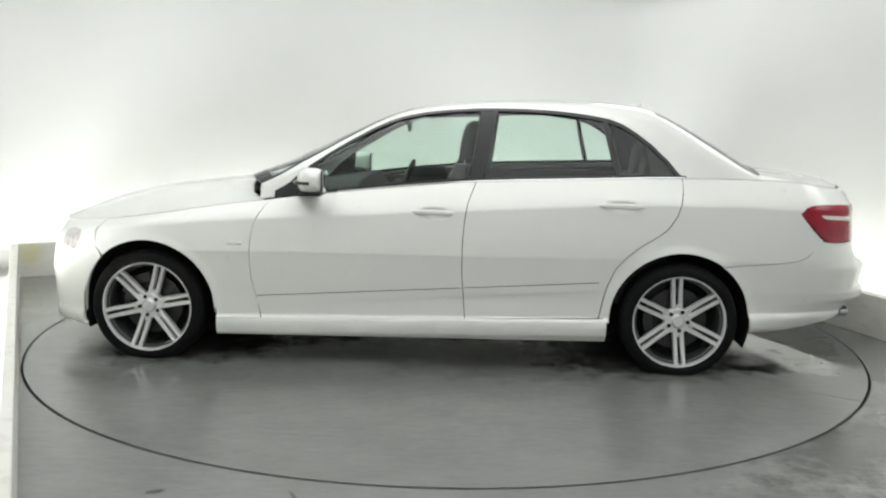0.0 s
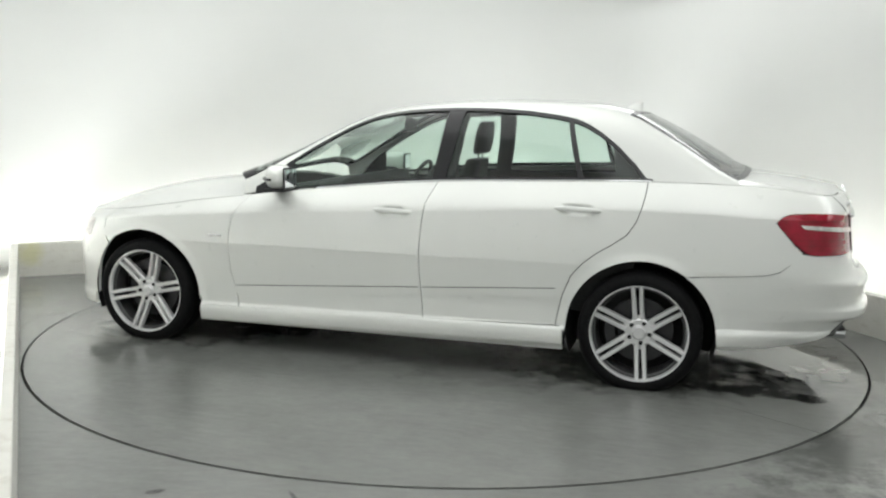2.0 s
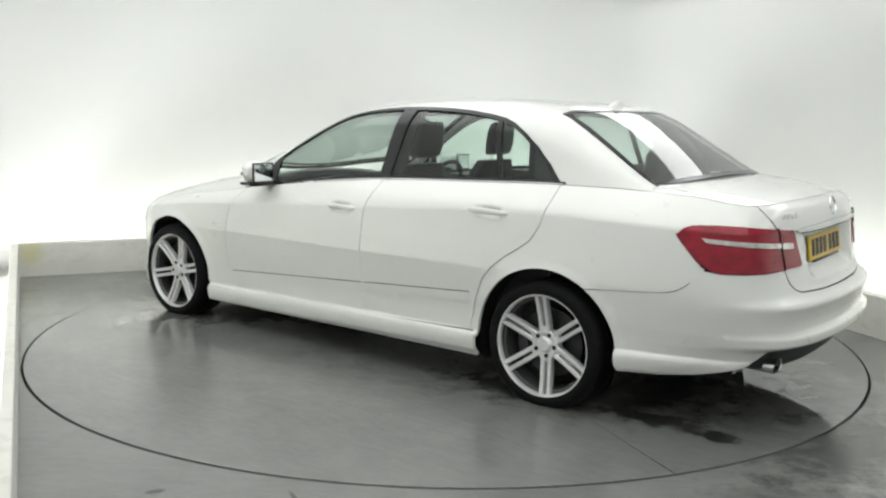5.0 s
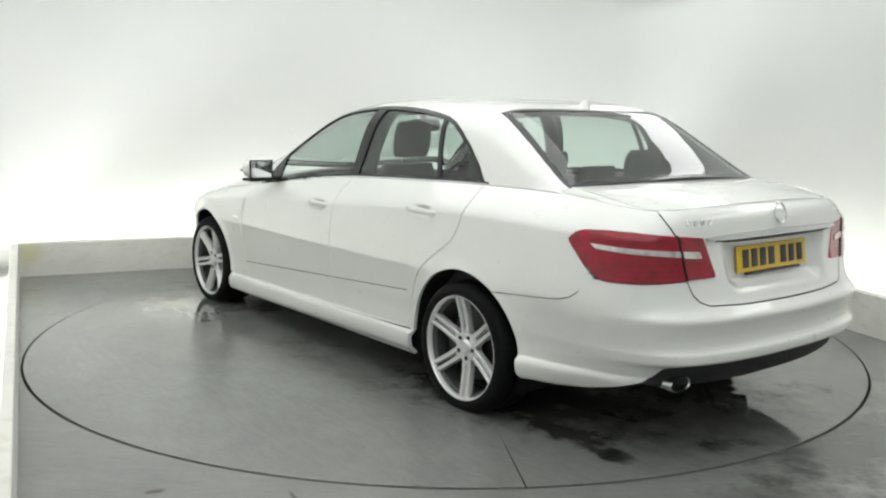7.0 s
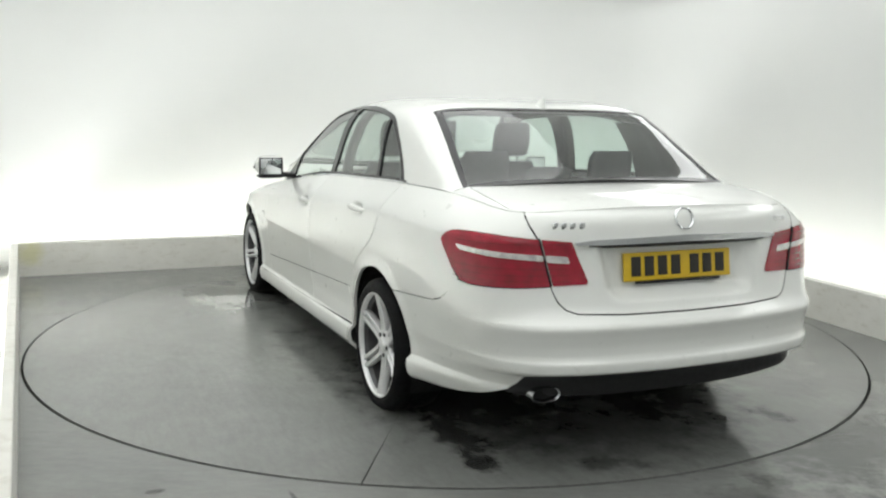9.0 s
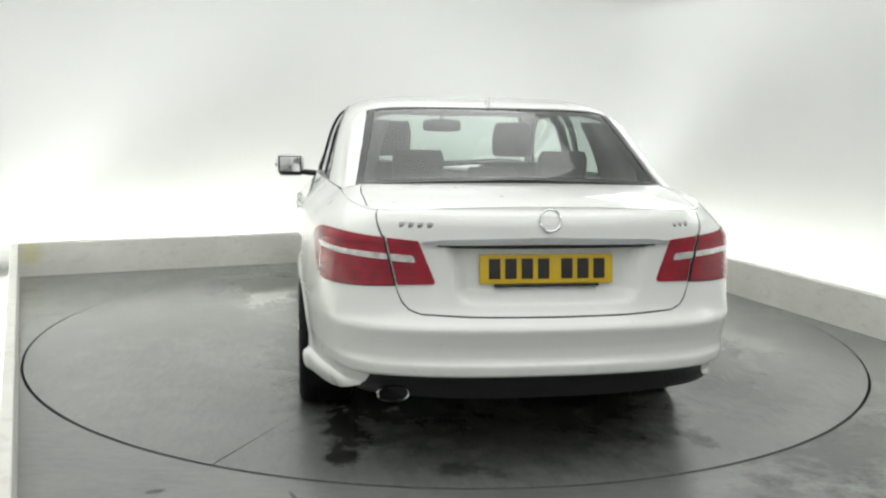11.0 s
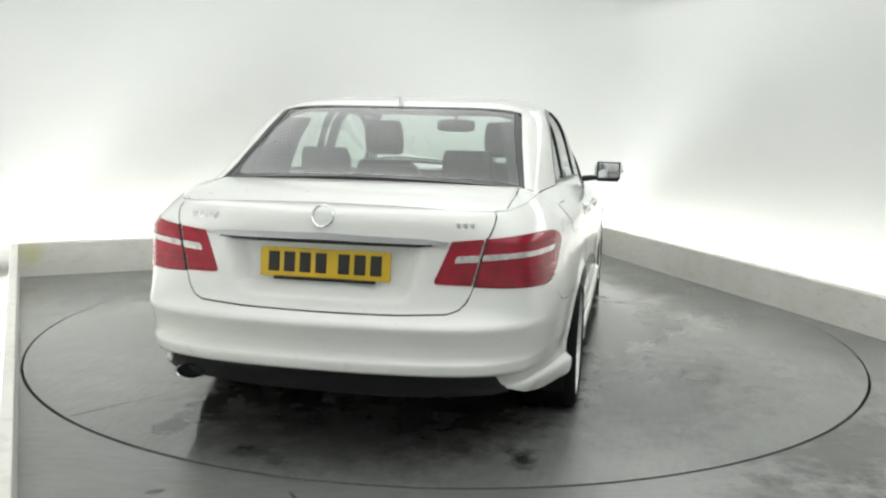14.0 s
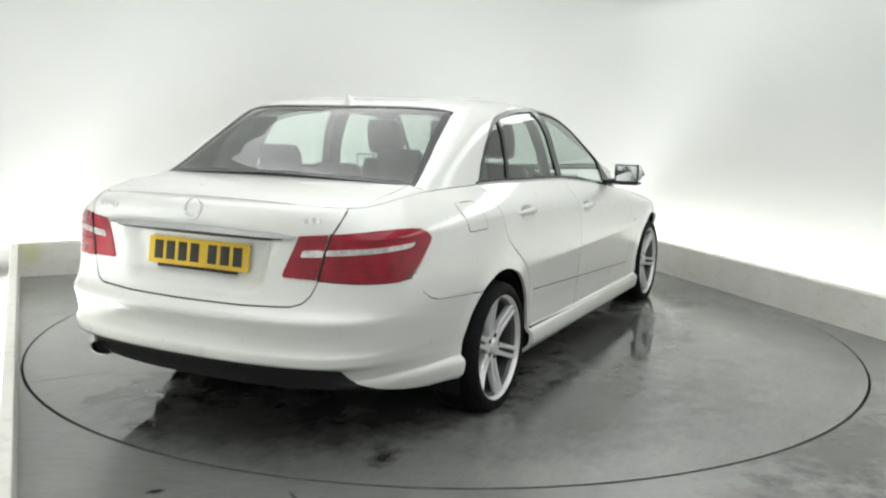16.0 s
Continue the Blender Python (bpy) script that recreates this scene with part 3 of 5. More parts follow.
class Sheet:
    """Gathers patches of one skin into one mesh with true normals."""

    def __init__(self):
        self.v, self.f, self.n = [], [], []

    def add(self, poly, fmap, du, dv, gap=0.0022, lift=0.0, flange=0.016, centre=(1.2, 0.0, 0.6), fine=0.012):
        poly = dense(poly, fine)
        if gap:
            poly = inset(poly, gap)
        us, vs = [p[0] for p in poly], [p[1] for p in poly]
        ids, uv, cells = {}, [], []

        def vid(p):
            k = (round(p[0] * 20000), round(p[1] * 20000))
            if k not in ids:
                ids[k] = len(uv)
                uv.append(p)
            return ids[k]

        nu, nv = max(1, int((max(us) - min(us)) / du)), max(1, int((max(vs) - min(vs)) / dv))
        eu, ev = np.linspace(min(us), max(us), nu + 1), np.linspace(min(vs), max(vs), nv + 1)
        for i in range(nu):
            col = clip_half(clip_half(poly, 0, eu[i], False), 0, eu[i + 1], True)
            if len(col) < 3:
                continue
            lo, hi = min(p[1] for p in col), max(p[1] for p in col)
            for j in range(nv):
                if ev[j + 1] < lo or ev[j] > hi:
                    continue
                cell = clip_half(clip_half(col, 1, ev[j], False), 1, ev[j + 1], True)
                ks = []
                for p in cell:
                    k = vid(p)
                    if not ks or ks[-1] != k:
                        ks.append(k)
                if len(ks) > 1 and ks[0] == ks[-1]:
                    ks.pop()
                if len(ks) < 3 or len(set(ks)) != len(ks):
                    continue
                ar = sum(uv[ks[m - 1]][0] * uv[ks[m]][1] - uv[ks[m]][0] * uv[ks[m - 1]][1] for m in range(len(ks)))
                if abs(ar) < 2e-7:
                    continue
                cells.append(ks)
        uv = np.array(uv)
        P, N = self.surface(fmap, uv, centre)
        P = P + N * lift
        base = len(self.v)
        for ks in cells:
            g = np.zeros(3)
            for m in range(len(ks)):
                g += np.cross(P[ks[m - 1]], P[ks[m]])
            if g @ N[ks[0]] < 0:
                ks = ks[::-1]
            self.f.append(tuple(base + i for i in ks))
        self.v += list(P)
        self.n += list(N)
        if flange:
            B, BN = self.surface(fmap, np.array(poly), centre)
            B = B + BN * lift
            base, m = len(self.v), len(B)
            self.v += list(B) + list(B - BN * flange)
            self.n += [np.zeros(3)] * (2 * m)
            self.f += [(base + i, base + (i + 1) % m, base + m + (i + 1) % m, base + m + i) for i in range(m)]
        return self

    @staticmethod
    def surface(fmap, uv, centre):
        h = 0.004
        P = fmap(uv[:, 0], uv[:, 1])
        du = fmap(uv[:, 0] + h, uv[:, 1]) - fmap(uv[:, 0] - h, uv[:, 1])
        dv = fmap(uv[:, 0], uv[:, 1] + h) - fmap(uv[:, 0], uv[:, 1] - h)
        N = np.cross(du, dv)
        N /= np.maximum(np.linalg.norm(N, axis=1), 1e-12)[:, None]
        out = P - np.array([0, centre[1], centre[2]])
        out[:, 0] = np.where(P[:, 0] < -0.75, P[:, 0] + 0.75, np.where(P[:, 0] > 3.2, P[:, 0] - 3.2, 0)) * 3
        return P, N * (1.0 if (N * out).sum() >= 0 else -1.0)

    def link(self, name, material, parent, label=""):
        v = [(p[0] - OX, p[1] - OY, p[2]) for p in self.v]
        return link_mesh(name, v, self.f, material, parent, label, normals=self.n)


def flip_y(fmap):
    def g(u, v):
        p = fmap(u, v)
        return p * np.array([1, -1, 1])
    return g


def shifted(bm):
    bmesh.ops.translate(bm, vec=(-OX, -OY, 0), verts=bm.verts)
    return bm


def arch_points(cx, z0, z1, rev=False, r=ARCH):
    """The wheel arch's edge from the sill, over the wheel and down again, as (x, z) from behind to before the wheel."""
    pts = [(cx - r * 1.03, z0), (cx - r * 1.01, ZW - 0.02)]
    pts += [(cx - r * math.cos(radians(t)), ZW + r * math.sin(radians(t))) for t in range(8, 173, 6)]
    pts += [(cx + r * 1.01, ZW - 0.02), (cx + r * 1.03, z1)]
    return pts[::-1] if rev else pts


def on_band(pts):
    return [(a_x(x, z), z) for x, z in pts]


SEAM_F = [(2.246, 0.248), (2.268, 0.34), (2.298, 0.46), (2.304, 0.56), (2.300, 0.66), (2.284, 0.75), (2.255, 0.82), (2.205, 0.885)]
SEAM_B = [(1.140, 0.275), (1.148, 0.38), (1.160, 0.52), (1.160, 0.68), (1.152, 0.80), (1.136, 0.90), (1.094, 1.004)]
SEAM_C = [(0.425, 0.297), (0.412, 0.37), (0.392, 0.46), (0.350, 0.566), (0.290, 0.635), (0.225, 0.688), (0.150, 0.735), (0.085, 0.782), (0.040, 0.850), (0.018, 0.92), (0.005, 0.98), (0.000, 1.044)]


def top_edge(x0, x1, n=16):
    """Points along the band's upper edge from x0 to x1."""
    out = []
    for i in range(n + 1):
        x = x0 + (x1 - x0) * i / n
        a = a_x(x, float(BELT(x)) - 0.03)
        for _ in range(3):
            a = a_x(x, float(top_of(a)))
        out.append((a, float(top_of(a)) - 0.0005))
    return out


LID_Y = 0.60                               # half the boot lid's width at its rear


def car_side(side):
    fm = band if side > 0 else flip_y(band)
    cab = (lambda x, q: cabin(x, q, side))
    name_door = []
    # front wing
    poly = on_band([(2.492, 0.2435), (2.25, 0.249)]) + on_band(SEAM_F[1:])
    poly += top_edge(2.21, 3.12)
    poly += on_band([(3.16, 0.70), (3.17, 0.62), (3.12, 0.565)])
    poly += on_band([p for p in arch_points(XF, 0.3, 0.3, rev=True) if not (p[0] > XF and p[1] < 0.56)])
    wing = Sheet().add(poly, fm, 0.03, 0.010).link("front_wing", PAINT, car)
    bm = bmesh.new()
    a0 = band(np.array([a_x(2.40, 0.655)]), np.array([0.655]))[0]
    box(bm, 2.345, 2.425, side * (a0[1] - 0.004), side * (a0[1] + 0.003), 0.648, 0.662, 0.002)
    part("wing_badge", shifted(bm), CHROME, wing, "small chrome badge")
    # doors
    for nm, s0, s1, x0, x1 in (("front_door", SEAM_F, SEAM_B, 2.205, 1.094), ("rear_door", SEAM_B, SEAM_C, 1.094, 0.0)):
        poly = on_band(s1[:-1]) + top_edge(x1, x0) + on_band(s0[::-1][1:])
        door = Sheet().add(poly, fm, 0.035, 0.010).link(nm, PAINT, car)
        name_door.append(door)
    # rubbing strip on each door
    for door, xa, xb in ((name_door[0], 2.27, 1.165), (name_door[1], 1.145, 0.43)):
        rub = lambda x: 0.468 - (x - 0.432) * 0.0665
        xs = np.linspace(xa, xb, 14)
        poly = on_band([(x, rub(x) + 0.022) for x in xs]) + on_band([(x, rub(x) - 0.022) for x in xs[::-1]])
        Sheet().add(poly, fm, 0.05, 0.011, gap=0, lift=0.004, flange=0.006).link("rubbing_strip", PAINT, door)
        poly = on_band([(x, rub(x) + 0.0255) for x in xs]) + on_band([(x, rub(x) + 0.0215) for x in xs[::-1]])
        Sheet().add(poly, fm, 0.05, 0.004, gap=0, lift=0.002, flange=0.002).link("strip_joint", PLASTIC, door)
    # door handles
    for door, xc, zc in ((name_door[0], *HANDLES[0]), (name_door[1], *HANDLES[1])):
        handle(door, side, xc, zc)
    # sill skirt
    xs = np.linspace(0.385, 2.490, 20)
    poly = on_band([(x, 0.1665 - (x - 0.385) * 0.006) for x in xs]) + on_band([(x, 0.2955 - 0.0245 * (x - 0.385)) for x in xs[::-1]])
    Sheet().add(poly, fm, 0.05, 0.010, gap=0.001).link("side_skirt", PAINT, car)
    # rear wing
    arch = [p for p in arch_points(0.0, 0.28, 0.28)]
    rear_arch = [(-0.2120, 0.5920)] + [p for p in arch if p[0] <= 0 and p[1] > 0.594]
    front_arch = [p for p in arch if p[0] > 0]
    poly = on_band(rear_arch) + on_band(front_arch)
    poly += on_band([(0.405, 0.2965)]) + on_band([(x - 0.0, z) for x, z in SEAM_C])
    poly += top_edge(-0.01, -0.74)
    lid_top = a_y(0.652, 0.985)
    for i in range(1, 9):
        a = poly_lerp(a_x(-0.74, 1.0), lid_top, i / 8)
        poly.append((a, float(top_of(a)) - 0.0005))
    poly += [(a_y(0.640, 0.94), 0.94), (a_y(0.625, 0.905), 0.905)]
    poly += [(a_x(x, z), z) for x, z in LIGHT_TOP[::-1]] + [(a_x(-0.613, 0.876), 0.876), (a_x(-0.625, 0.86), 0.86)]
    poly += [(a_x(-0.70, 0.775), 0.775), (a_x(-0.745, 0.735), 0.735), (a_x(-0.72, 0.715), 0.715), (a_x(-0.675, 0.665), 0.665), (a_x(-0.64, 0.640), 0.640), (a_x(-0.59, 0.624), 0.624), (a_x(-0.45, 0.610), 0.610)]
    wing = Sheet().add(poly, fm, 0.03, 0.010)
    lid_line = [(-0.425, 0.657), (-0.47, 0.6745), (-0.60, 0.6825), (-0.80, 0.6745)]
    edge = []
    for a in np.linspace(lid_top, a_x(-0.43, 1.03), 24):
        px, py, nx, ny = plan_at(a)
        d = D_TOP(px)
        edge.append((float(px - nx * d), float(py - ny * d)))

    def shoulder(x, y):
        lid, lip = boot_z(x, y), np.interp(x, [e[0] for e in edge], [float(top_of(a)) for a in np.linspace(lid_top, a_x(-0.43, 1.03), 24)])
        t = np.clip((y - 0.67) / np.maximum(np.interp(x, [e[0] for e in edge], [e[1] for e in edge]) - 0.67, 0.003), 0, 1)
        return np.stack([x, side * y, lid * (1 - t) + lip * t], -1)
    wing.add(edge + lid_line, shoulder, 0.03, 0.02, gap=0, flange=0.012, centre=(0, 0, 0.2))
    wing.link("rear_wing", PAINT, car)
    if side < 0:
        flap = rounded([(a_x(-0.335, 0.985), 0.985), (a_x(-0.175, 0.985), 0.985), (a_x(-0.145, 0.865), 0.865), (a_x(-0.315, 0.868), 0.868)], 0.02)
        host = Sheet().add(flap, fm, 0.03, 0.012, gap=0.0, lift=0.0016, flange=0.003, fine=0.01).link("fuel_flap", PAINT, car, "white fuel filler flap")
        ring = flap + flap[:1]
        strip_on(fm, ring, 0.0035, 1 if sum(p[0] * q[1] - q[0] * p[1] for p, q in zip(flap, flap[1:] + flap[:1])) < 0 else -1, "flap_joint", PLASTIC, host, "dark joint round the flap", lift=0.0008)
    # tail light, outer half on the wing
    split_t, split_b = (a_y(0.620, 0.905), 0.907), (a_y(0.580, 0.735), 0.731)
    outer = [(a_x(x, z), z) for x, z in LIGHT_TOP] + [split_t, split_b] + [(a_y(0.70, 0.728), 0.726), (a_x(-0.80, 0.725), 0.725), (a_x(-0.762, 0.732), 0.732), (a_x(-0.70, 0.778), 0.778), (a_x(-0.622, 0.862), 0.862), (a_x(-0.613, 0.880), 0.880)]
    tail_light(fm, rounded(outer, 0.012, 3), car, [(a_x(-0.715, 0.868), 0.870), (a_y(0.610, 0.85), 0.848), (a_y(0.606, 0.83), 0.825), (a_x(-0.74, 0.848), 0.850)], outer)
    # window glass, black frames and pillars
    out = WINDOW
    poly = [(x, q_z(x, z)) for x, z in out]
    xs = np.linspace(-0.02, 2.18, 24)
    poly += [(x, 0.012) for x in xs]
    for nm, x0, x1 in (("front_door_glass", 1.10, 2.6), ("rear_door_glass", 0.335, 1.10), ("quarter_glass", -0.3, 0.335)):
        lean0 = {1.10: -0.10, 0.335: 0.10}
        piece = clip_slant(poly, x0, lean0.get(x0, 0), True)
        piece = clip_slant(piece, x1, lean0.get(x1, 0), False)
        host = name_door[0] if nm == "front_door_glass" else (name_door[1] if nm == "rear_door_glass" else car)
        ob = Sheet().add(piece, cab, 0.05, 0.04, gap=0.0, lift=-0.006, flange=0, centre=(1.2, 0, 0.9), fine=0.03).link(nm, SIDE_GLASS, host, "green tinted glass")
        ob.visible_shadow = False
    top = [(x, q_z(x, z)) for x, z in out]
    strip_on(cab, top, 0.024, 1, "window_frame", TRIM_BLACK, car, "glossy black window frame")
    strip_on(cab, [(x, 0.004) for x in xs], 0.022, 1, "window_seal", TRIM_BLACK, car, "black window seal")
    bpil = [(1.062, 0.004), (1.135, 0.004), (1.078, q_z(1.06, 1.388)), (0.985, q_z(1.0, 1.388))]
    Sheet().add(bpil, cab, 0.04, 0.05, gap=0, lift=0.002, flange=0.01, centre=(1.2, 0, 0.9)).link("door_pillar", TRIM_BLACK, car, "glossy black door pillar")
    div = [(0.318, 0.004), (0.350, 0.004), (0.425, q_z(0.425, 1.345)), (0.397, q_z(0.397, 1.340))]
    Sheet().add(div, cab, 0.04, 0.05, gap=0, lift=0.002, flange=0.01, centre=(1.2, 0, 0.9)).link("glass_divider", TRIM_BLACK, name_door[1], "black glass divider bar")
    sail = [(2.19, 0.004), (1.99, 0.004), (1.965, q_z(1.965, 1.10)), (2.19, q_z(2.19, 0.93))]
    Sheet().add(sail, cab, 0.04, 0.05, gap=0, lift=0.003, flange=0.01, centre=(1.2, 0, 0.9)).link("mirror_foot", TRIM_BLACK, name_door[0], "black mirror foot panel")
    # bright belt moulding
    strip_on(cab, [(x, -0.004) for x in np.linspace(-0.015, 2.0, 24)], 0.010, 1, "belt_moulding", CHROME, car, "bright belt moulding", lift=0.006)
    mirror(car, side)


def poly_lerp(a, b, t):
    return a + (b - a) * t


def clip_slant(poly, x0, lean, keep_more):
    """Keep the part of an outline before or behind a leaning line."""
    sh = [(x + lean * q, q) for x, q in poly]
    return [(x - lean * q, q) for x, q in clip_half(sh, 0, x0, not keep_more)]


def strip_on(fmap, line, width, side, name, material, parent, label="", lift=0.002):
    """A band of even width that follows a line on a skin (width in the skin's own measure)."""
    line = [Vector(p) for p in line]
    off = []
    for i, p in enumerate(line):
        d = (line[min(i + 1, len(line) - 1)] - line[max(i - 1, 0)])
        d.normalize()
        n = Vector((-d.y * 1.0, d.x * 1.0))
        off.append(p + side * n * width)
    poly = [tuple(p) for p in line] + [tuple(p) for p in off[::-1]]
    return Sheet().add(poly, fmap, 0.04, 0.04, gap=0, lift=lift, flange=0.012, centre=(1.2, 0, 0.9)).link(name, material, parent, label)


LIGHT_TOP = [(-0.640, 0.905), (-0.672, 0.917), (-0.76, 0.922), (-0.86, 0.920)]
WINDOW = [(2.19, 0.900), (2.09, 1.000), (2.003, 1.073), (1.90, 1.142), (1.80, 1.203), (1.68, 1.270), (1.58, 1.316), (1.48, 1.348), (1.39, 1.367), (1.24, 1.384), (1.08, 1.394), (0.92, 1.396), (0.775, 1.393), (0.62, 1.383),
          (0.47, 1.364), (0.385, 1.348), (0.315, 1.322), (0.24, 1.277), (0.155, 1.213), (0.07, 1.132), (0.0, 1.052)]


def handle(door, side, xc, zc):
    """A pull handle that bridges a shallow recess along the door's crease."""
    bm = bmesh.new()
    rings = []
    for i in range(13):
        u = -1 + 2 * i / 12
        x = xc + 0.118 * u
        z = zc + 0.003 * u - 0.002 * u * u
        p = (0, 0.928 - 0.020 - (0.006 if xc > 1 else 0.0), 0)
        out = 0.026 * (1 - abs(u) ** 3.0) + 0.003
        hh = 0.0145 * (1 - 0.55 * abs(u) ** 2.5)
        rings.append([(px, side * py, pz) for px, py, pz in sring(x, p[1] + out - 0.006, z, 0.009, hh, "x", 14, 2.6)])
    loft(bm, rings)
    part("door_handle", shifted(bm), PAINT, door, "white painted pull handle")


def mirror(host, side):
    """A door mirror: rounded shell, chrome-edged indicator strip, glass and foot."""
    bm = bmesh.new()
    rings = []
    for i in range(11):
        t = i / 10
        y = 0.885 + 0.185 * t
        k = (1 - (abs(2 * t - 0.95) / 1.05) ** 3.2)
        k = max(k, 0.12) ** 0.5
        x = 1.945 + 0.030 * (1 - t) - 0.012 * t
        ring = []
        for px, py, pz in sring(x, y, 1.002 + 0.006 * t, 0.082 * k * (1 - 0.25 * t), 0.070 * k * (1 - 0.10 * t), "y", 24, 3.0):
            px = max(px, 1.888)
            ring.append((px, side * py, pz))
        rings.append(ring)
    loft(bm, rings)
    shell = part("door_mirror", shifted(bm), PAINT, host, "white door mirror shell")
    bm = bmesh.new()
    box(bm, 1.883, 1.889, side * 0.902, side * 1.056, 0.944, 1.060, 0.002)
    part("mirror_rim", shifted(bm), TRIM_BLACK, shell, "black mirror rim")
    bm = bmesh.new()
    box(bm, 1.879, 1.885, side * 0.912, side * 1.046, 0.954, 1.051, 0.002)
    part("mirror_glass", shifted(bm), MIRROR, shell, "mirror glass")
    bm = bmesh.new()
    for k, z in enumerate((0.996,)):
        rings = []
        for i in range(9):
            t = i / 8
            y = 0.92 + 0.156 * t
            rings.append([(px, side * py, pz) for px, py, pz in sring(2.046 - 0.088 * t ** 2.2, y, z - 0.004 + 0.004 * t, 0.012, 0.011 * (1 - 0.3 * t), "y", 10)])
        loft(bm, rings)
    part("indicator_strip", shifted(bm), TRIM_BLACK, shell, "slim smoked indicator strip")
    bm = bmesh.new()
    loft(bm, [[(px, side * py, pz) for px, py, pz in sring(2.02, 0.80, 0.935, 0.06, 0.020, "y", 16)], [(px, side * py, pz) for px, py, pz in sring(1.99, 0.88, 0.945, 0.052, 0.018, "y", 16)], [(px, side * py, pz) for px, py, pz in sring(1.965, 0.95, 0.952, 0.040, 0.014, "y", 16)]])
    box(bm, 1.895, 2.015, side * 0.90, side * 1.045, 0.928, 0.944, 0.006)
    part("mirror_arm", shifted(bm), PLASTIC, shell, "black mirror arm")


def tail_light(fm, poly, parent, strip, raw):
    """A red lens with a clear strip across it and darker lower band."""
    lens = Sheet().add(poly, fm, 0.02, 0.012, gap=0.001, lift=0.004, flange=0.02, fine=0.01).link("tail_light", RED_LENS, parent, "glossy red tail light lens")
    Sheet().add(rounded(strip, 0.008, 3), fm, 0.02, 0.01, gap=0, lift=0.0085, flange=0.006, fine=0.01).link("clear_strip", CLEAR_LENS, lens, "clear silver strip across the lens")
    us = [p[0] for p in strip]
    lo, hi = min(us), max(us)
    for z0, z1 in ((0.748, 0.7505), (0.770, 0.773), (0.795, 0.798), (0.886, 0.889)):
        bar = [(lo, z0), (hi, z0), (hi, z1), (lo, z1)]
        Sheet().add(bar, fm, 0.02, 0.01, gap=0, lift=0.0062, flange=0.003, fine=0.02).link("lens_rib", DARK_RED, lens, "dark red lens rib")


def whole_band_parts():
    """Boot lid, rear bumper, front bumper and the parts that cross the middle."""
    both = (band, flip_y(band))
    # boot lid: deck and rear face
    lid = Sheet()
    deck = lambda x, y: np.stack([x, y, boot_z(x, y)], -1)
    rim = []
    for a in np.linspace(-a_y(0.650, 0.985), a_y(0.650, 0.985), 40):
        px, py, nx, ny = plan_at(a)
        d = D_TOP(px)
        rim.append((float(px - nx * d), float(py - ny * d)))
    outline = rim + [(-0.80, 0.672), (-0.60, 0.680), (-0.47, 0.672)] + [(-0.430 - 0.072 * (1 - (y / 0.66) ** 2), y) for y in np.linspace(0.655, -0.655, 14)] + [(-0.47, -0.672), (-0.60, -0.680), (-0.80, -0.672)]
    lid.add(outline, deck, 0.03, 0.04, gap=0.0015, centre=(0, 0, 0.2))
    for fm in both:
        face = [(0.0, float(top_of(0.0)) - 0.0005)]
        for a in np.linspace(0.0, a_y(0.650, 0.985), 14)[1:]:
            face.append((a, float(top_of(a)) - 0.0005))
        face += [(a_y(0.635, 0.94), 0.94), (a_y(0.622, 0.907), 0.907), (a_y(0.580, 0.731), 0.731), (a_y(0.568, 0.70), 0.70), (a_y(0.555, 0.672), 0.672), (a_y(0.530, 0.645), 0.645), (a_y(0.490, 0.630), 0.630), (a_y(0.30, 0.622), 0.622), (0.0, 0.620)]
        lid.add(face, fm, 0.03, 0.012, gap=0.0, flange=0)
    lid_ob = lid.link("boot_lid", PAINT, car)
    seam_line = [(a_y(0.650, 0.985), 0.99), (a_y(0.637, 0.94), 0.94), (a_y(0.624, 0.907), 0.907), (a_y(0.582, 0.731), 0.731), (a_y(0.570, 0.70), 0.70), (a_y(0.557, 0.672), 0.672), (a_y(0.532, 0.645), 0.645), (a_y(0.492, 0.630), 0.630), (a_y(0.30, 0.622), 0.622), (0.0, 0.620)]
    for fm in both:
        strip_on(fm, seam_line, 0.0024, -1, "lid_seal", SEAL, lid_ob, "dark shut line of the boot lid", lift=0.0012)
        gap_line = [(a_y(0.6235, 0.907), 0.909), (a_y(0.603, 0.82), 0.82), (a_y(0.5825, 0.731), 0.729)]
        strip_on(fm, gap_line, 0.0062, -1, "lamp_gap", PLASTIC, lid_ob, "dark gap between the halves of the tail light", lift=0.0092)
    # inner halves of the tail lights
    for fm in both:
        inner = [(a_y(0.613, 0.905), 0.907), (a_y(0.495, 0.895), 0.897), (a_y(0.433, 0.745), 0.745), (a_y(0.440, 0.735), 0.735), (a_y(0.573, 0.731), 0.731)]
        tail_light(fm, rounded(inner, 0.006, 3), car, [(a_y(0.600, 0.85), 0.848), (a_y(0.515, 0.84), 0.842), (a_y(0.505, 0.82), 0.815), (a_y(0.594, 0.825), 0.821)], inner)
    # chrome grip bar over the plate
    for fm in both:
        bar = [(0.0, 0.912), (a_y(0.40, 0.90), 0.902), (a_y(0.485, 0.895), 0.893), (a_y(0.475, 0.885), 0.884), (a_y(0.40, 0.88), 0.882), (0.0, 0.886)]
        Sheet().add(bar, fm, 0.03, 0.01, gap=0, lift=0.015, flange=0.016).link("grip_bar", GREY_CHROME, lid_ob, "bright grip bar above the number plate")
        # raised black strip that stands for the shade below the bar
        shade_strip = [(0.0, 0.885), (a_y(0.42, 0.88), 0.883), (a_y(0.43, 0.876), 0.876), (0.0, 0.876)]
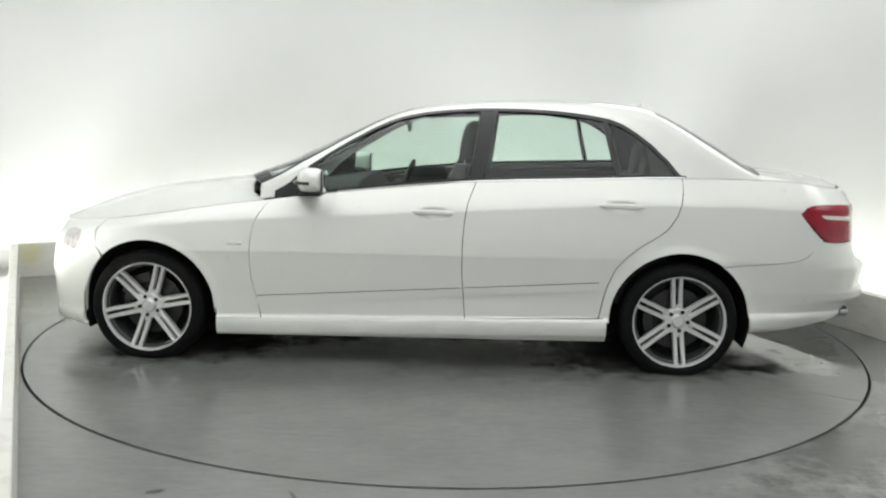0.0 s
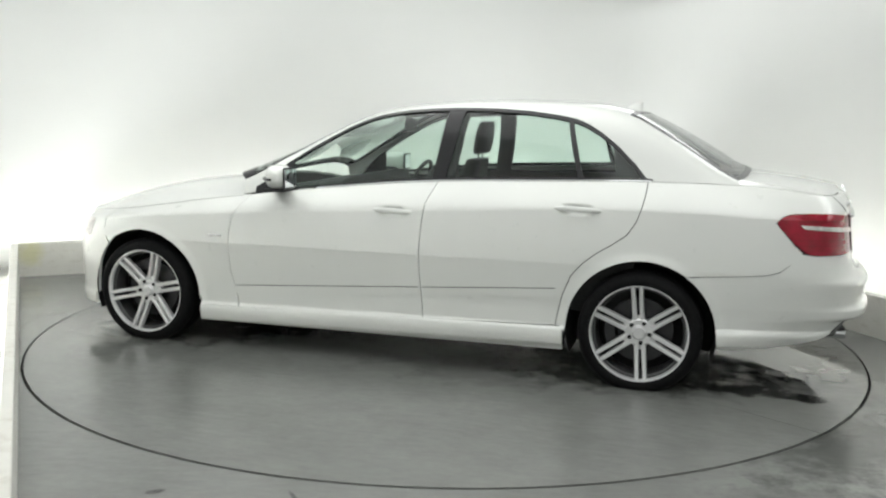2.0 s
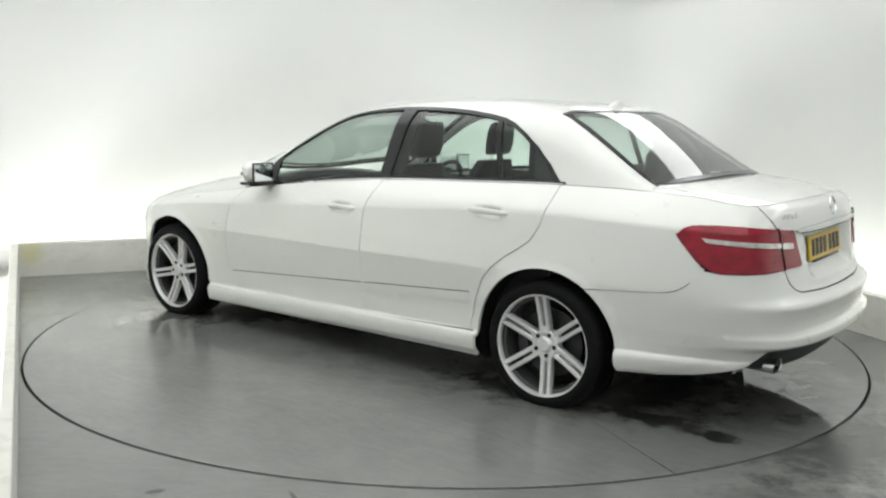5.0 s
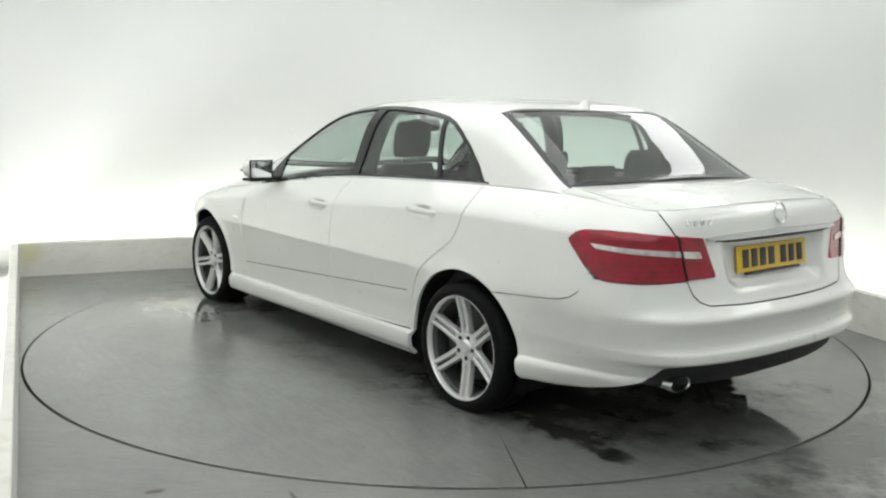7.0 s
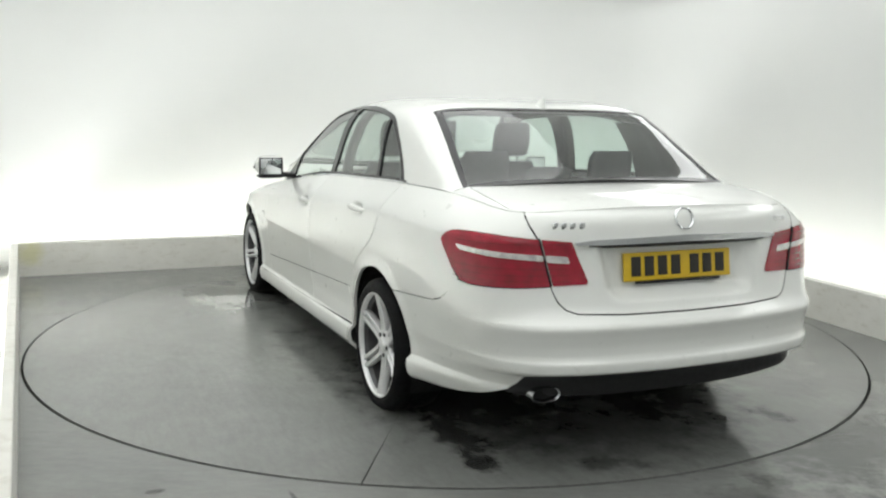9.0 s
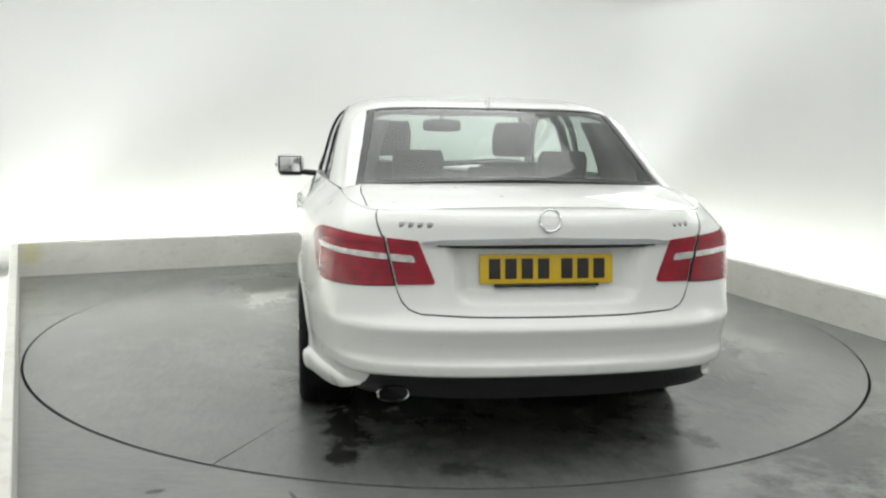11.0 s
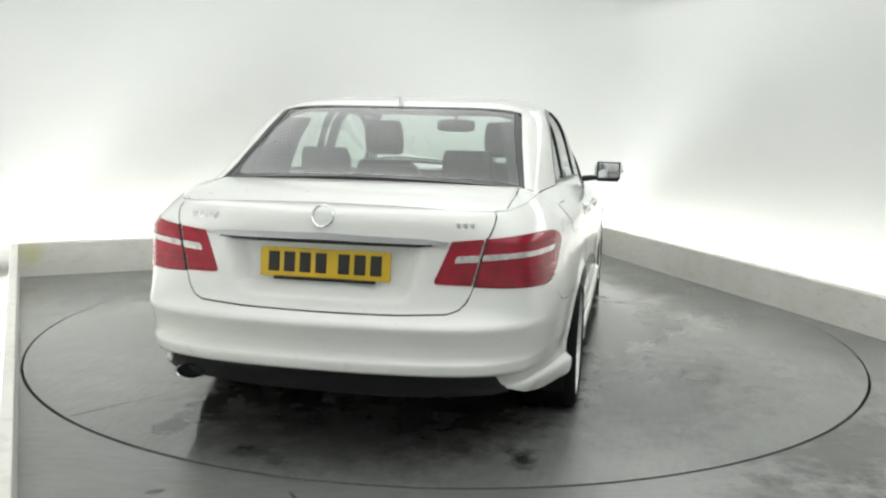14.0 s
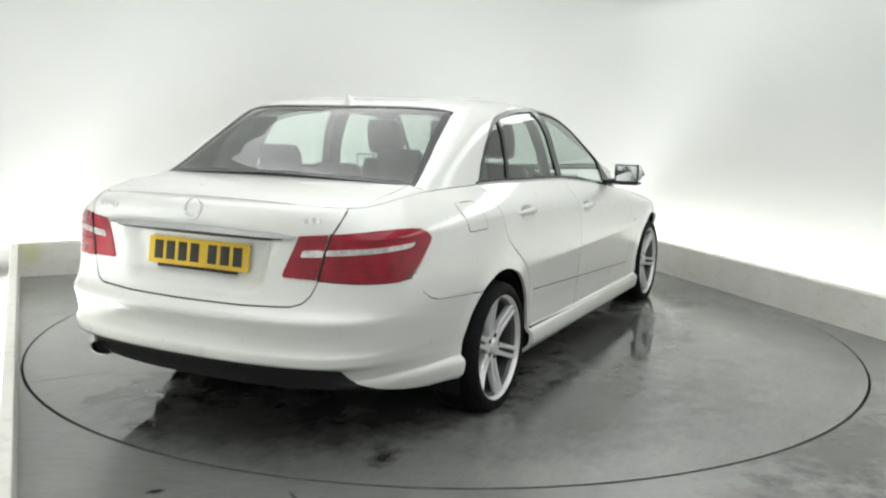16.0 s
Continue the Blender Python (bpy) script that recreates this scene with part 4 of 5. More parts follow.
        Sheet().add(shade_strip, fm, 0.03, 0.01, gap=0, lift=0.006, flange=0.006).link("grip_shade", PLASTIC, lid_ob, "dark strip drawn as the shade under the grip bar")
    # number plate with its characters as plain bars
    bm = bmesh.new()
    tilt = Matrix.Translation((-0.990, 0, 0.787)) @ pose(0, 0, 0, 0, 8, 0)
    box(bm, -0.006, 0.004, -0.262, 0.262, -0.056, 0.056, 0.004, tilt)
    plate = part("number_plate", shifted(bm), PLATE_YELLOW, car, "yellow number plate with dark bars")
    ys = [0.205, 0.142, 0.078, 0.014, -0.078, -0.142, -0.206]
    for y in ys:
        bm = bmesh.new()
        box(bm, -0.0085, -0.0055, y - 0.0225, y + 0.0225, -0.037, 0.040, 0.001, tilt)
        part("plate_bar", shifted(bm), PLATE_BLACK, plate, "dark bar")
    bm = bmesh.new()
    box(bm, -0.010, 0.006, -0.205, 0.205, -0.068, -0.0565, 0.003, tilt)
    part("plate_holder", shifted(bm), TRIM_BLACK, plate, "black plate holder")
    # round badge, lettering as bars
    bm = bmesh.new()
    xb = float(band(np.array([0.0]), np.array([0.975]))[0][0])
    ringprof = [(0.036, 0.0), (0.038, -0.006), (0.0415, -0.008), (0.045, -0.006), (0.046, 0.0)]
    lathe(bm, ringprof, 40, Matrix.Translation((xb - 0.003, 0, 0.974)) @ pose(0, 0, 0, 0, 15, 0) @ pose(0, 0, 0, 0, 0, -90))
    part("round_badge", shifted(bm), CHROME, lid_ob, "chrome ring badge")
    for y0 in (0.555, 0.522, 0.488, 0.452):
        bm = bmesh.new()
        p = band(np.array([a_y(y0, 0.955)]), np.array([0.955]))[0]
        box(bm, p[0] - 0.003, p[0] + 0.006, y0 - 0.0115, y0 + 0.0115, 0.944, 0.967, 0.0012, None)
        part("badge_bar", shifted(bm), CHROME, lid_ob, "chrome lettering bar")
    for y0 in (-0.515, -0.54, -0.565):
        bm = bmesh.new()
        p = band(np.array([a_y(-y0, 0.955)]), np.array([0.955]))[0]
        box(bm, p[0] - 0.003, p[0] + 0.006, y0 - 0.008, y0 + 0.008, 0.944, 0.965, 0.0012, None)
        part("badge_bar", shifted(bm), CHROME, lid_ob, "chrome lettering bar")
    # rear bumper
    bumper = Sheet()
    for fm in both:
        up = [(0.0, 0.617), (a_y(0.30, 0.619), 0.619), (a_y(0.49, 0.627), 0.627), (a_y(0.533, 0.642), 0.642), (a_y(0.560, 0.670), 0.670), (a_y(0.572, 0.70), 0.70), (a_y(0.582, 0.728), 0.728),
              (a_y(0.70, 0.724), 0.723), (a_x(-0.80, 0.722), 0.722), (a_x(-0.762, 0.728), 0.728), (a_x(-0.735, 0.735), 0.730), (a_x(-0.71, 0.715), 0.713), (a_x(-0.675, 0.663), 0.663), (a_x(-0.64, 0.638), 0.638), (a_x(-0.59, 0.622), 0.622), (a_x(-0.45, 0.608), 0.608), (a_x(-0.2135, 0.5900), 0.5900)]
        arch = [p for p in arch_points(0.0, 0.238, 0.2) if p[0] < 0 and p[1] < 0.587][::-1]
        down = on_band([p for p in arch]) + [(a_x(-0.55, 0.243), 0.243), (a_x(-0.70, 0.262), 0.262), (a_x(-0.80, 0.286), 0.286), (a_x(-0.86, 0.305), 0.305), (a_y(0.715, 0.325), 0.325), (a_y(0.685, 0.350), 0.350), (a_y(0.672, 0.385), 0.385), (a_y(0.650, 0.402), 0.402), (a_y(0.60, 0.406), 0.406), (a_y(0.30, 0.407), 0.407), (0.0, 0.408)]
        bumper.add(up + down, fm, 0.035, 0.012, gap=0.0, flange=0.012)
    bumper_ob = bumper.link("rear_bumper", PAINT, car)
    dif = Sheet()
    for fm in both:
        poly = [(0.0, 0.411), (a_y(0.60, 0.409), 0.409), (a_y(0.654, 0.405), 0.405), (a_y(0.677, 0.388), 0.388), (a_y(0.691, 0.352), 0.352), (a_y(0.722, 0.327), 0.327), (a_y(0.728, 0.320), 0.320), (a_y(0.71, 0.308), 0.308), (a_y(0.66, 0.300), 0.300), (a_y(0.30, 0.285), 0.285), (0.0, 0.285)]
        dif.add(poly, lambda a, z, fm=fm: fm(a, z) , 0.04, 0.02, gap=0, lift=-0.006, flange=0.03)
    dif.link("rear_diffuser", PLASTIC, car, "black lower bumper insert")
    # exhaust
    bm = bmesh.new()
    rings = [sring(x, 0.583, 0.310, a, b, "x", 32, 2.2) for x, a, b in ((-0.78, 0.050, 0.026), (-0.984, 0.064, 0.033), (-0.989, 0.061, 0.031), (-0.984, 0.055, 0.026), (-0.88, 0.050, 0.023))]
    loft(bm, rings, caps=False)
    part("exhaust_tip", shifted(bm), GREY_CHROME, car, "oval chrome exhaust tip")
    bm = bmesh.new()
    loft(bm, [sring(-0.965, 0.583, 0.310, 0.052, 0.024, "x", 24, 2.2), sring(-0.96, 0.583, 0.310, 0.052, 0.024, "x", 24, 2.2)])
    part("exhaust_bore", shifted(bm), SHELL, car)
    # front bumper and bonnet
    fb = Sheet()
    for fm in both:
        poly = on_band([(3.165, 0.615), (3.17, 0.70)])
        for a in np.linspace(a_x(3.14, 0.70), A_END, 12):
            poly.append((a, float(top_of(a)) - 0.001))
        poly += [(A_END, 0.19)] + [(a, 0.18) for a in np.linspace(A_END - 0.05, a_x(3.235, 0.18), 10)]
        poly += on_band([p for p in arch_points(XF, 0.2, 0.185, rev=True) if p[0] > XF and p[1] < 0.56])
        fb.add(poly, fm, 0.04, 0.02, gap=0.0)
    fb.link("front_bumper", PAINT, car)
    for fm in both:
        hl = [(a_x(3.27, 0.66), 0.645), (a_x(3.26, 0.69), 0.692), (a_x(3.30, 0.70), 0.700), (a_x(3.36, 0.70), 0.69), (a_x(3.40, 0.62), 0.60), (a_x(3.30, 0.6), 0.585)]
        Sheet().add(rounded(hl, 0.02, 3), fm, 0.03, 0.02, gap=0, lift=0.003).link("headlight", CLEAR_LENS, car, "clear headlight")
    bon = Sheet()
    deck = lambda x, y: np.stack([x, y, bonnet_z(x, y)], -1)
    out = []
    for a in np.linspace(a_x(2.24, 0.87), A_END, 30):
        px, py, nx, ny = plan_at(a)
        d = D_TOP(px)
        out.append((float(px - nx * d), float(py - ny * d)))
    out = [p for p in out if p[0] > 2.2]
    outline = out + [(x, -y) for x, y in out[::-1][1:]] + [(2.28, -0.75), (2.335, -0.66), (2.385, -0.48), (2.43, -0.22), (2.445, 0), (2.43, 0.22), (2.385, 0.48), (2.335, 0.66), (2.28, 0.75)]
    bon.add(outline, deck, 0.05, 0.04, gap=0.0025, centre=(0, 0, 0.2)).link("bonnet", PAINT, car)


def bowed(x, q, side=1):
    """The rear screen's skin: the cabin's, bowed outward between the pillars."""
    p = cabin(x, q, side)
    half = np.interp(p[..., 0], [-0.443, 0.0, 0.12], [0.692, 0.618, 0.600])
    b = 0.055 * np.clip(1 - (p[..., 1] / half) ** 2, -0.2, 1) * np.clip((0.11 - p[..., 0]) / 0.45, 0, 1) ** 0.75
    return p + np.stack([-0.5 * b, 0 * b, 0.86 * b], -1)


def roof_and_screens():
    roof = Sheet()
    rg_side = [(-0.438, 0.694), (-0.30, 0.670), (-0.15, 0.643), (0.0, 0.620), (0.122, 0.602)]
    for side in (1, -1):
        cab = lambda x, q, side=side: cabin(x, q, side)
        poly = [(x, q_z(x, z)) for x, z in WINDOW] + [(-0.03, 0.012), (-0.01, 0.0)]
        poly += [(x, 0.0) for x in np.linspace(-0.08, -0.44, 8)]
        poly += [(x, q_y(x, y)) for x, y in rg_side]
        poly += [(0.108, q_y(0.108, 0.45)), (0.099, q_y(0.099, 0.25)), (0.096, 1.0)]
        poly += [(1.50, 1.0), (1.49, q_y(1.49, 0.3)), (1.46, q_y(1.46, 0.50)), (1.62, q_y(1.62, 0.575)), (1.85, q_y(1.85, 0.655)), (2.05, q_y(2.05, 0.715)), (2.27, q_y(2.27, 0.768)), (2.27, 0.02)]
        roof.add(poly, cab, 0.03, 0.022, gap=0.0, flange=0.02, centre=(1.2, 0, 0.9), fine=0.02)
    roof_ob = roof.link("roof", PAINT, car)
    for nm, edge, mid in (("rear_screen", [(-0.443, 0.692), (-0.30, 0.668), (-0.15, 0.641), (0.0, 0.618), (0.120, 0.600), (0.106, 0.45), (0.097, 0.25)], 0.094),
                          ("windscreen", [(2.27, 0.766), (2.05, 0.713), (1.85, 0.653), (1.62, 0.573), (1.462, 0.50), (1.492, 0.3)], 1.502)):
        sc = Sheet()
        skin = bowed if nm == "rear_screen" else cabin
        line = [(x, q_y(x, y)) for x, y in edge] + [(mid, 1.0)]
        if nm == "rear_screen":
            foot = [(-0.443 - 0.047 * (1 - (y / 0.692) ** 2), q_y(-0.443, y)) for y in np.linspace(0.0, 0.692, 9)]
        else:
            foot = [(2.455, 1.0), (2.44, q_y(2.44, 0.22)), (2.39, q_y(2.39, 0.48)), (2.34, q_y(2.34, 0.66))]
        for side in (1, -1):
            cab = lambda x, q, side=side: skin(x, q, side)
            sc.add(line + (foot[:-1] if nm == "rear_screen" else foot), cab, 0.03, 0.03, gap=0.0, lift=-0.003, flange=0, centre=(1.2, 0, 0.9), fine=0.03)
        ob = sc.link(nm, SCREEN_GLASS, car, "green tinted screen glass")
        ob.visible_shadow = False
        for side in (1, -1):
            cab = lambda x, q, side=side: skin(x, q, side)
            strip_on(cab, line, 0.026 if nm == "windscreen" else 0.030, -1 if nm == "windscreen" else 1, "screen_border", TRIM_BLACK, ob, "black ceramic border", lift=-0.001)
            low = foot if nm == "rear_screen" else foot + [(2.27, q_y(2.27, 0.766))]
            strip_on(cab, low, 0.030 if nm == "rear_screen" else 0.075, -1 if nm == "windscreen" else 1, "screen_border", TRIM_BLACK, ob, "black ceramic border", lift=-0.001)
    # shark-fin aerial
    bm = bmesh.new()
    rings = []
    for i in range(8):
        t = i / 7
        z = float(ROOF(0.15)) - 0.014 + 0.052 * t
        rings.append([(px, py, z) for px, py, pz in sring(0.165 - 0.045 * t, 0, z, 0.070 * (1 - 0.72 * t ** 0.8), 0.020 * (1 - 0.75 * t), "z", 18, 2.2)])
    loft(bm, rings)
    part("roof_aerial", shifted(bm), PAINT, car, "white shark-fin aerial")


def liners():
    """The dark inner shell that shows in the shut lines, the wheel houses and the floor pan."""
    inner = Sheet()
    for fm in (band, flip_y(band)):
        def sunk(a, z, fm=fm):
            return fm(a, z)
        poly = [(0.0, 0.96), (0.0, 0.40)] + [(a_y(0.5, 0.42), 0.40), (a_x(-0.7, 0.4), 0.30)] + on_band([p for p in arch_points(0.0, 0.25, 0.25, r=ARCH + 0.012)])
        poly += on_band([(x, 0.25) for x in (0.5, 1.0, 1.5, 2.0, 2.4)]) + on_band(arch_points(XF, 0.25, 0.25, r=ARCH + 0.012))
        poly += [(a_x(3.3, 0.3), 0.3), (A_END, 0.3), (A_END, 0.55), (a_x(3.3, 0.6), 0.60)] + [(a, z - 0.02) for a, z in top_edge(3.1, -0.6, 30)] + [(a_y(0.6, 0.96), 0.96)]
        inner.add(poly, sunk, 0.05, 0.03, gap=0, lift=-0.022, flange=0, fine=0.03)
    inner.link("inner_shell", SHELL, car)
    for cx in (0.0, XF):
        for s in (1, -1):
            bm = bmesh.new()
            n = 24
            rows = []
            for y in ((0.890 if cx < 1 else 0.850), 0.60):
                rows.append([bm.verts.new((cx - (ARCH + 0.006) * math.cos(math.pi * (i / n) * 1.24 - 0.377), s * y, ZW + (ARCH + 0.006) * math.sin(math.pi * (i / n) * 1.24 - 0.377))) for i in range(n + 1)])
            for i in range(n):
                bm.faces.new((rows[0][i], rows[0][i + 1], rows[1][i + 1], rows[1][i]))
            bm.faces.new(rows[1])
            part("wheel_house_liner", shifted(bm), SHELL, car, "black wheel arch liner")
    bm = bmesh.new()
    box(bm, -0.36, 3.42, -0.58, 0.58, 0.17, 0.28, 0.01)
    box(bm, 0.42, 2.46, -0.84, 0.84, 0.150, 0.30, 0.01)
    box(bm, -0.90, -0.44, -0.60, 0.60, 0.305, 0.35, 0.01)
    part("floor_pan", shifted(bm), SHELL, car, "dark underbody")


def wheel(cx, side, spin):
    """Tyre, six twin-spoke alloy rim, hub cap, bolts, brake disc."""
    yo = 0.922 if cx < 1 else 0.908
    m0 = Matrix.Translation((cx - OX, side * yo - OY, ZW)) @ (pose(0, 0, 0) if side > 0 else pose(0, 0, 0, 0, 0, 180))
    w = new("wheel")
    w.parent = car
    w.matrix_local = m0
    bm = bmesh.new()
    R, Ri = RT, 0.240
    prof = [(Ri, -0.012), (Ri + 0.006, 0.003), (Ri + 0.016, 0.008), (Ri + 0.030, 0.010), (R - 0.022, 0.004), (R - 0.008, -0.010), (R - 0.001, -0.028), (R, -0.05)]
    prof += [(R, -0.075), (R - 0.006, -0.077), (R - 0.006, -0.083), (R, -0.085), (R, -0.125), (R - 0.006, -0.127), (R - 0.006, -0.133), (R, -0.135), (R, -0.19), (R - 0.012, -0.225), (Ri + 0.03, -0.24), (Ri, -0.225)]
    lathe(bm, prof, 96)
    for v in bm.verts:                     # pressed flat where it bears on the plate
        if v.co.z < 0.001 - ZW:
            v.co.y += 0.25 * (0.001 - ZW - v.co.z) * (1 if v.co.y > -0.11 else -1)
            v.co.z = 0.001 - ZW
    part("tyre", bm, RUBBER, w, "black low-profile tyre")
    bm = bmesh.new()
    prof = [(0.2485, -0.010), (0.2505, -0.002), (0.2475, 0.003), (0.2405, 0.002), (0.236, -0.006), (0.234, -0.020)]
    lathe(bm, prof, 72)
    rim = part("rim", bm, ALLOY, w, "silver alloy rim")
    bm = bmesh.new()
    prof = [(0.2345, -0.019), (0.229, -0.030), (0.227, -0.034), (0.2215, -0.036), (0.218, -0.07), (0.214, -0.10), (0.222, -0.20), (0.235, -0.225)]
    lathe(bm, prof, 72)
    part("rim_barrel", bm, BARREL, rim, "inner barrel of the rim, its alloy darkened as shade")
    # spokes
    for k in range(6):
        ang = spin + 60 * k
        bm = bmesh.new()
        for off in (-1, 1):
            rings = []
            for i in range(7):
                t = i / 6
                r = 0.060 + 0.178 * t
                yy = -0.036 + 0.030 * t ** 1.5 if t < 1 else -0.006
                cy = off * (0.0178 + 0.0022 * t)
                hw = 0.0118 - 0.0016 * t
                rings.append([(r, yy - 0.030, cy - hw * 1.1), (r, yy - 0.004, cy - hw), (r, yy, cy - hw * 0.7), (r, yy, cy + hw * 0.7), (r, yy - 0.004, cy + hw), (r, yy - 0.030, cy + hw * 1.1)])
            loft(bm, rings)
        loft(bm, [[(0.055, -0.062, -0.03), (0.055, -0.038, -0.028), (0.055, -0.038, 0.028), (0.055, -0.062, 0.03)], [(0.088, -0.062, -0.022), (0.088, -0.040, -0.020), (0.088, -0.040, 0.020), (0.088, -0.062, 0.022)]])
        bmesh.ops.transform(bm, matrix=pose(0, 0, 0, 0, -ang, 0), verts=bm.verts)
        part("spoke", bm, ALLOY, w, "silver twin spoke")
    bm = bmesh.new()
    lathe(bm, [(0.074, -0.075), (0.072, -0.040), (0.064, -0.034), (0.040, -0.036), (0.034, -0.028), (0.028, -0.022), (0.001, -0.020)], 40)
    part("hub_cap", bm, ALLOY, w, "silver hub with plain round cap")
    for k in range(5):
        t = radians(spin + 90 + 72 * k)
        bm = bmesh.new()
        lathe(bm, [(0.001, -0.0315), (0.0105, -0.0315), (0.0105, -0.037)], 12, Matrix.Translation((0.053 * math.cos(t), 0, 0.053 * math.sin(t))))
        part("wheel_bolt", bm, PLASTIC, w, "dark wheel bolt")
    bm = bmesh.new()
    lathe(bm, [(0.001, -0.10), (0.165, -0.10), (0.165, -0.125), (0.001, -0.125)], 40)
    part("brake_disc", bm, DISC_STEEL, w, "steel brake disc")
    bm = bmesh.new()
    lathe(bm, [(0.001, -0.145), (0.2215, -0.145)], 40)
    part("brake_shield", bm, SHELL, w, "dark brake shield")
    bm = bmesh.new()
    rings = []
    for i in range(7):
        t = radians(-32 + 64 * i / 6)
        rings.append([(r * math.cos(t), y, r * math.sin(t)) for r, y in ((0.115, -0.09), (0.125, -0.078), (0.178, -0.078), (0.185, -0.09), (0.185, -0.13), (0.115, -0.13))])
    loft(bm, rings)
    bmesh.ops.transform(bm, matrix=pose(0, 0, 0, 0, -55 if cx > 1 else 15, 0), verts=bm.verts)
    part("brake_caliper", bm, DISC_STEEL, w, "grey brake caliper")


def seat(x, y, lean, front):
    """A seat with cushion, backrest and headrest."""
    s = new("seat")
    s.parent = car
    s.matrix_local = Matrix.Translation((x - OX, y - OY, -0.03))
    bm = bmesh.new()
    loft(bm, [sring(0.22, 0, z, 0.27 * k, 0.25 * k, "z", 24, 4.0) for z, k in ((0.34, 0.9), (0.40, 1.0), (0.50, 1.0), (0.545, 0.92))])
    part("cushion", bm, LEATHER, s, "black leather cushion")
    bm = bmesh.new()
    rows = []
    for i in range(9):
        t = i / 8
        z = 0.48 + 0.62 * t
        hw = 0.245 - 0.055 * max(0, t - 0.55) / 0.45
        k = 1.0 if t < 0.95 else 0.75
        rows.append(sring(-0.02 - lean * t, 0, z, 0.062 * k, hw * (1.0 if t < 0.95 else 0.86), "z", 24, 3.6))
    loft(bm, rows)
    part("backrest", bm, LEATHER, s, "black leather backrest")
    bm = bmesh.new()
    xh = -0.02 - lean * 1.06
    loft(bm, [sring(xh - 0.01 * i, 0, z, 0.045 * k, 0.122 * kk, "z", 24, 3.0) for i, (z, k, kk) in enumerate(((1.135, 0.7, 0.80), (1.15, 1, 0.93), (1.20, 1.1, 1.0), (1.27, 1.05, 1.0), (1.325, 0.9, 0.92), (1.345, 0.6, 0.78)))])
    part("headrest", bm, LEATHER, s, "black leather headrest")
    for o in (-0.055, 0.055):
        bm = bmesh.new()
        loft(bm, [sring(xh, o, 1.05, 0.006, 0.006, "z", 8, 2), sring(xh, o, 1.15, 0.006, 0.006, "z", 8, 2)])
        part("headrest_post", bm, CHROME, s)


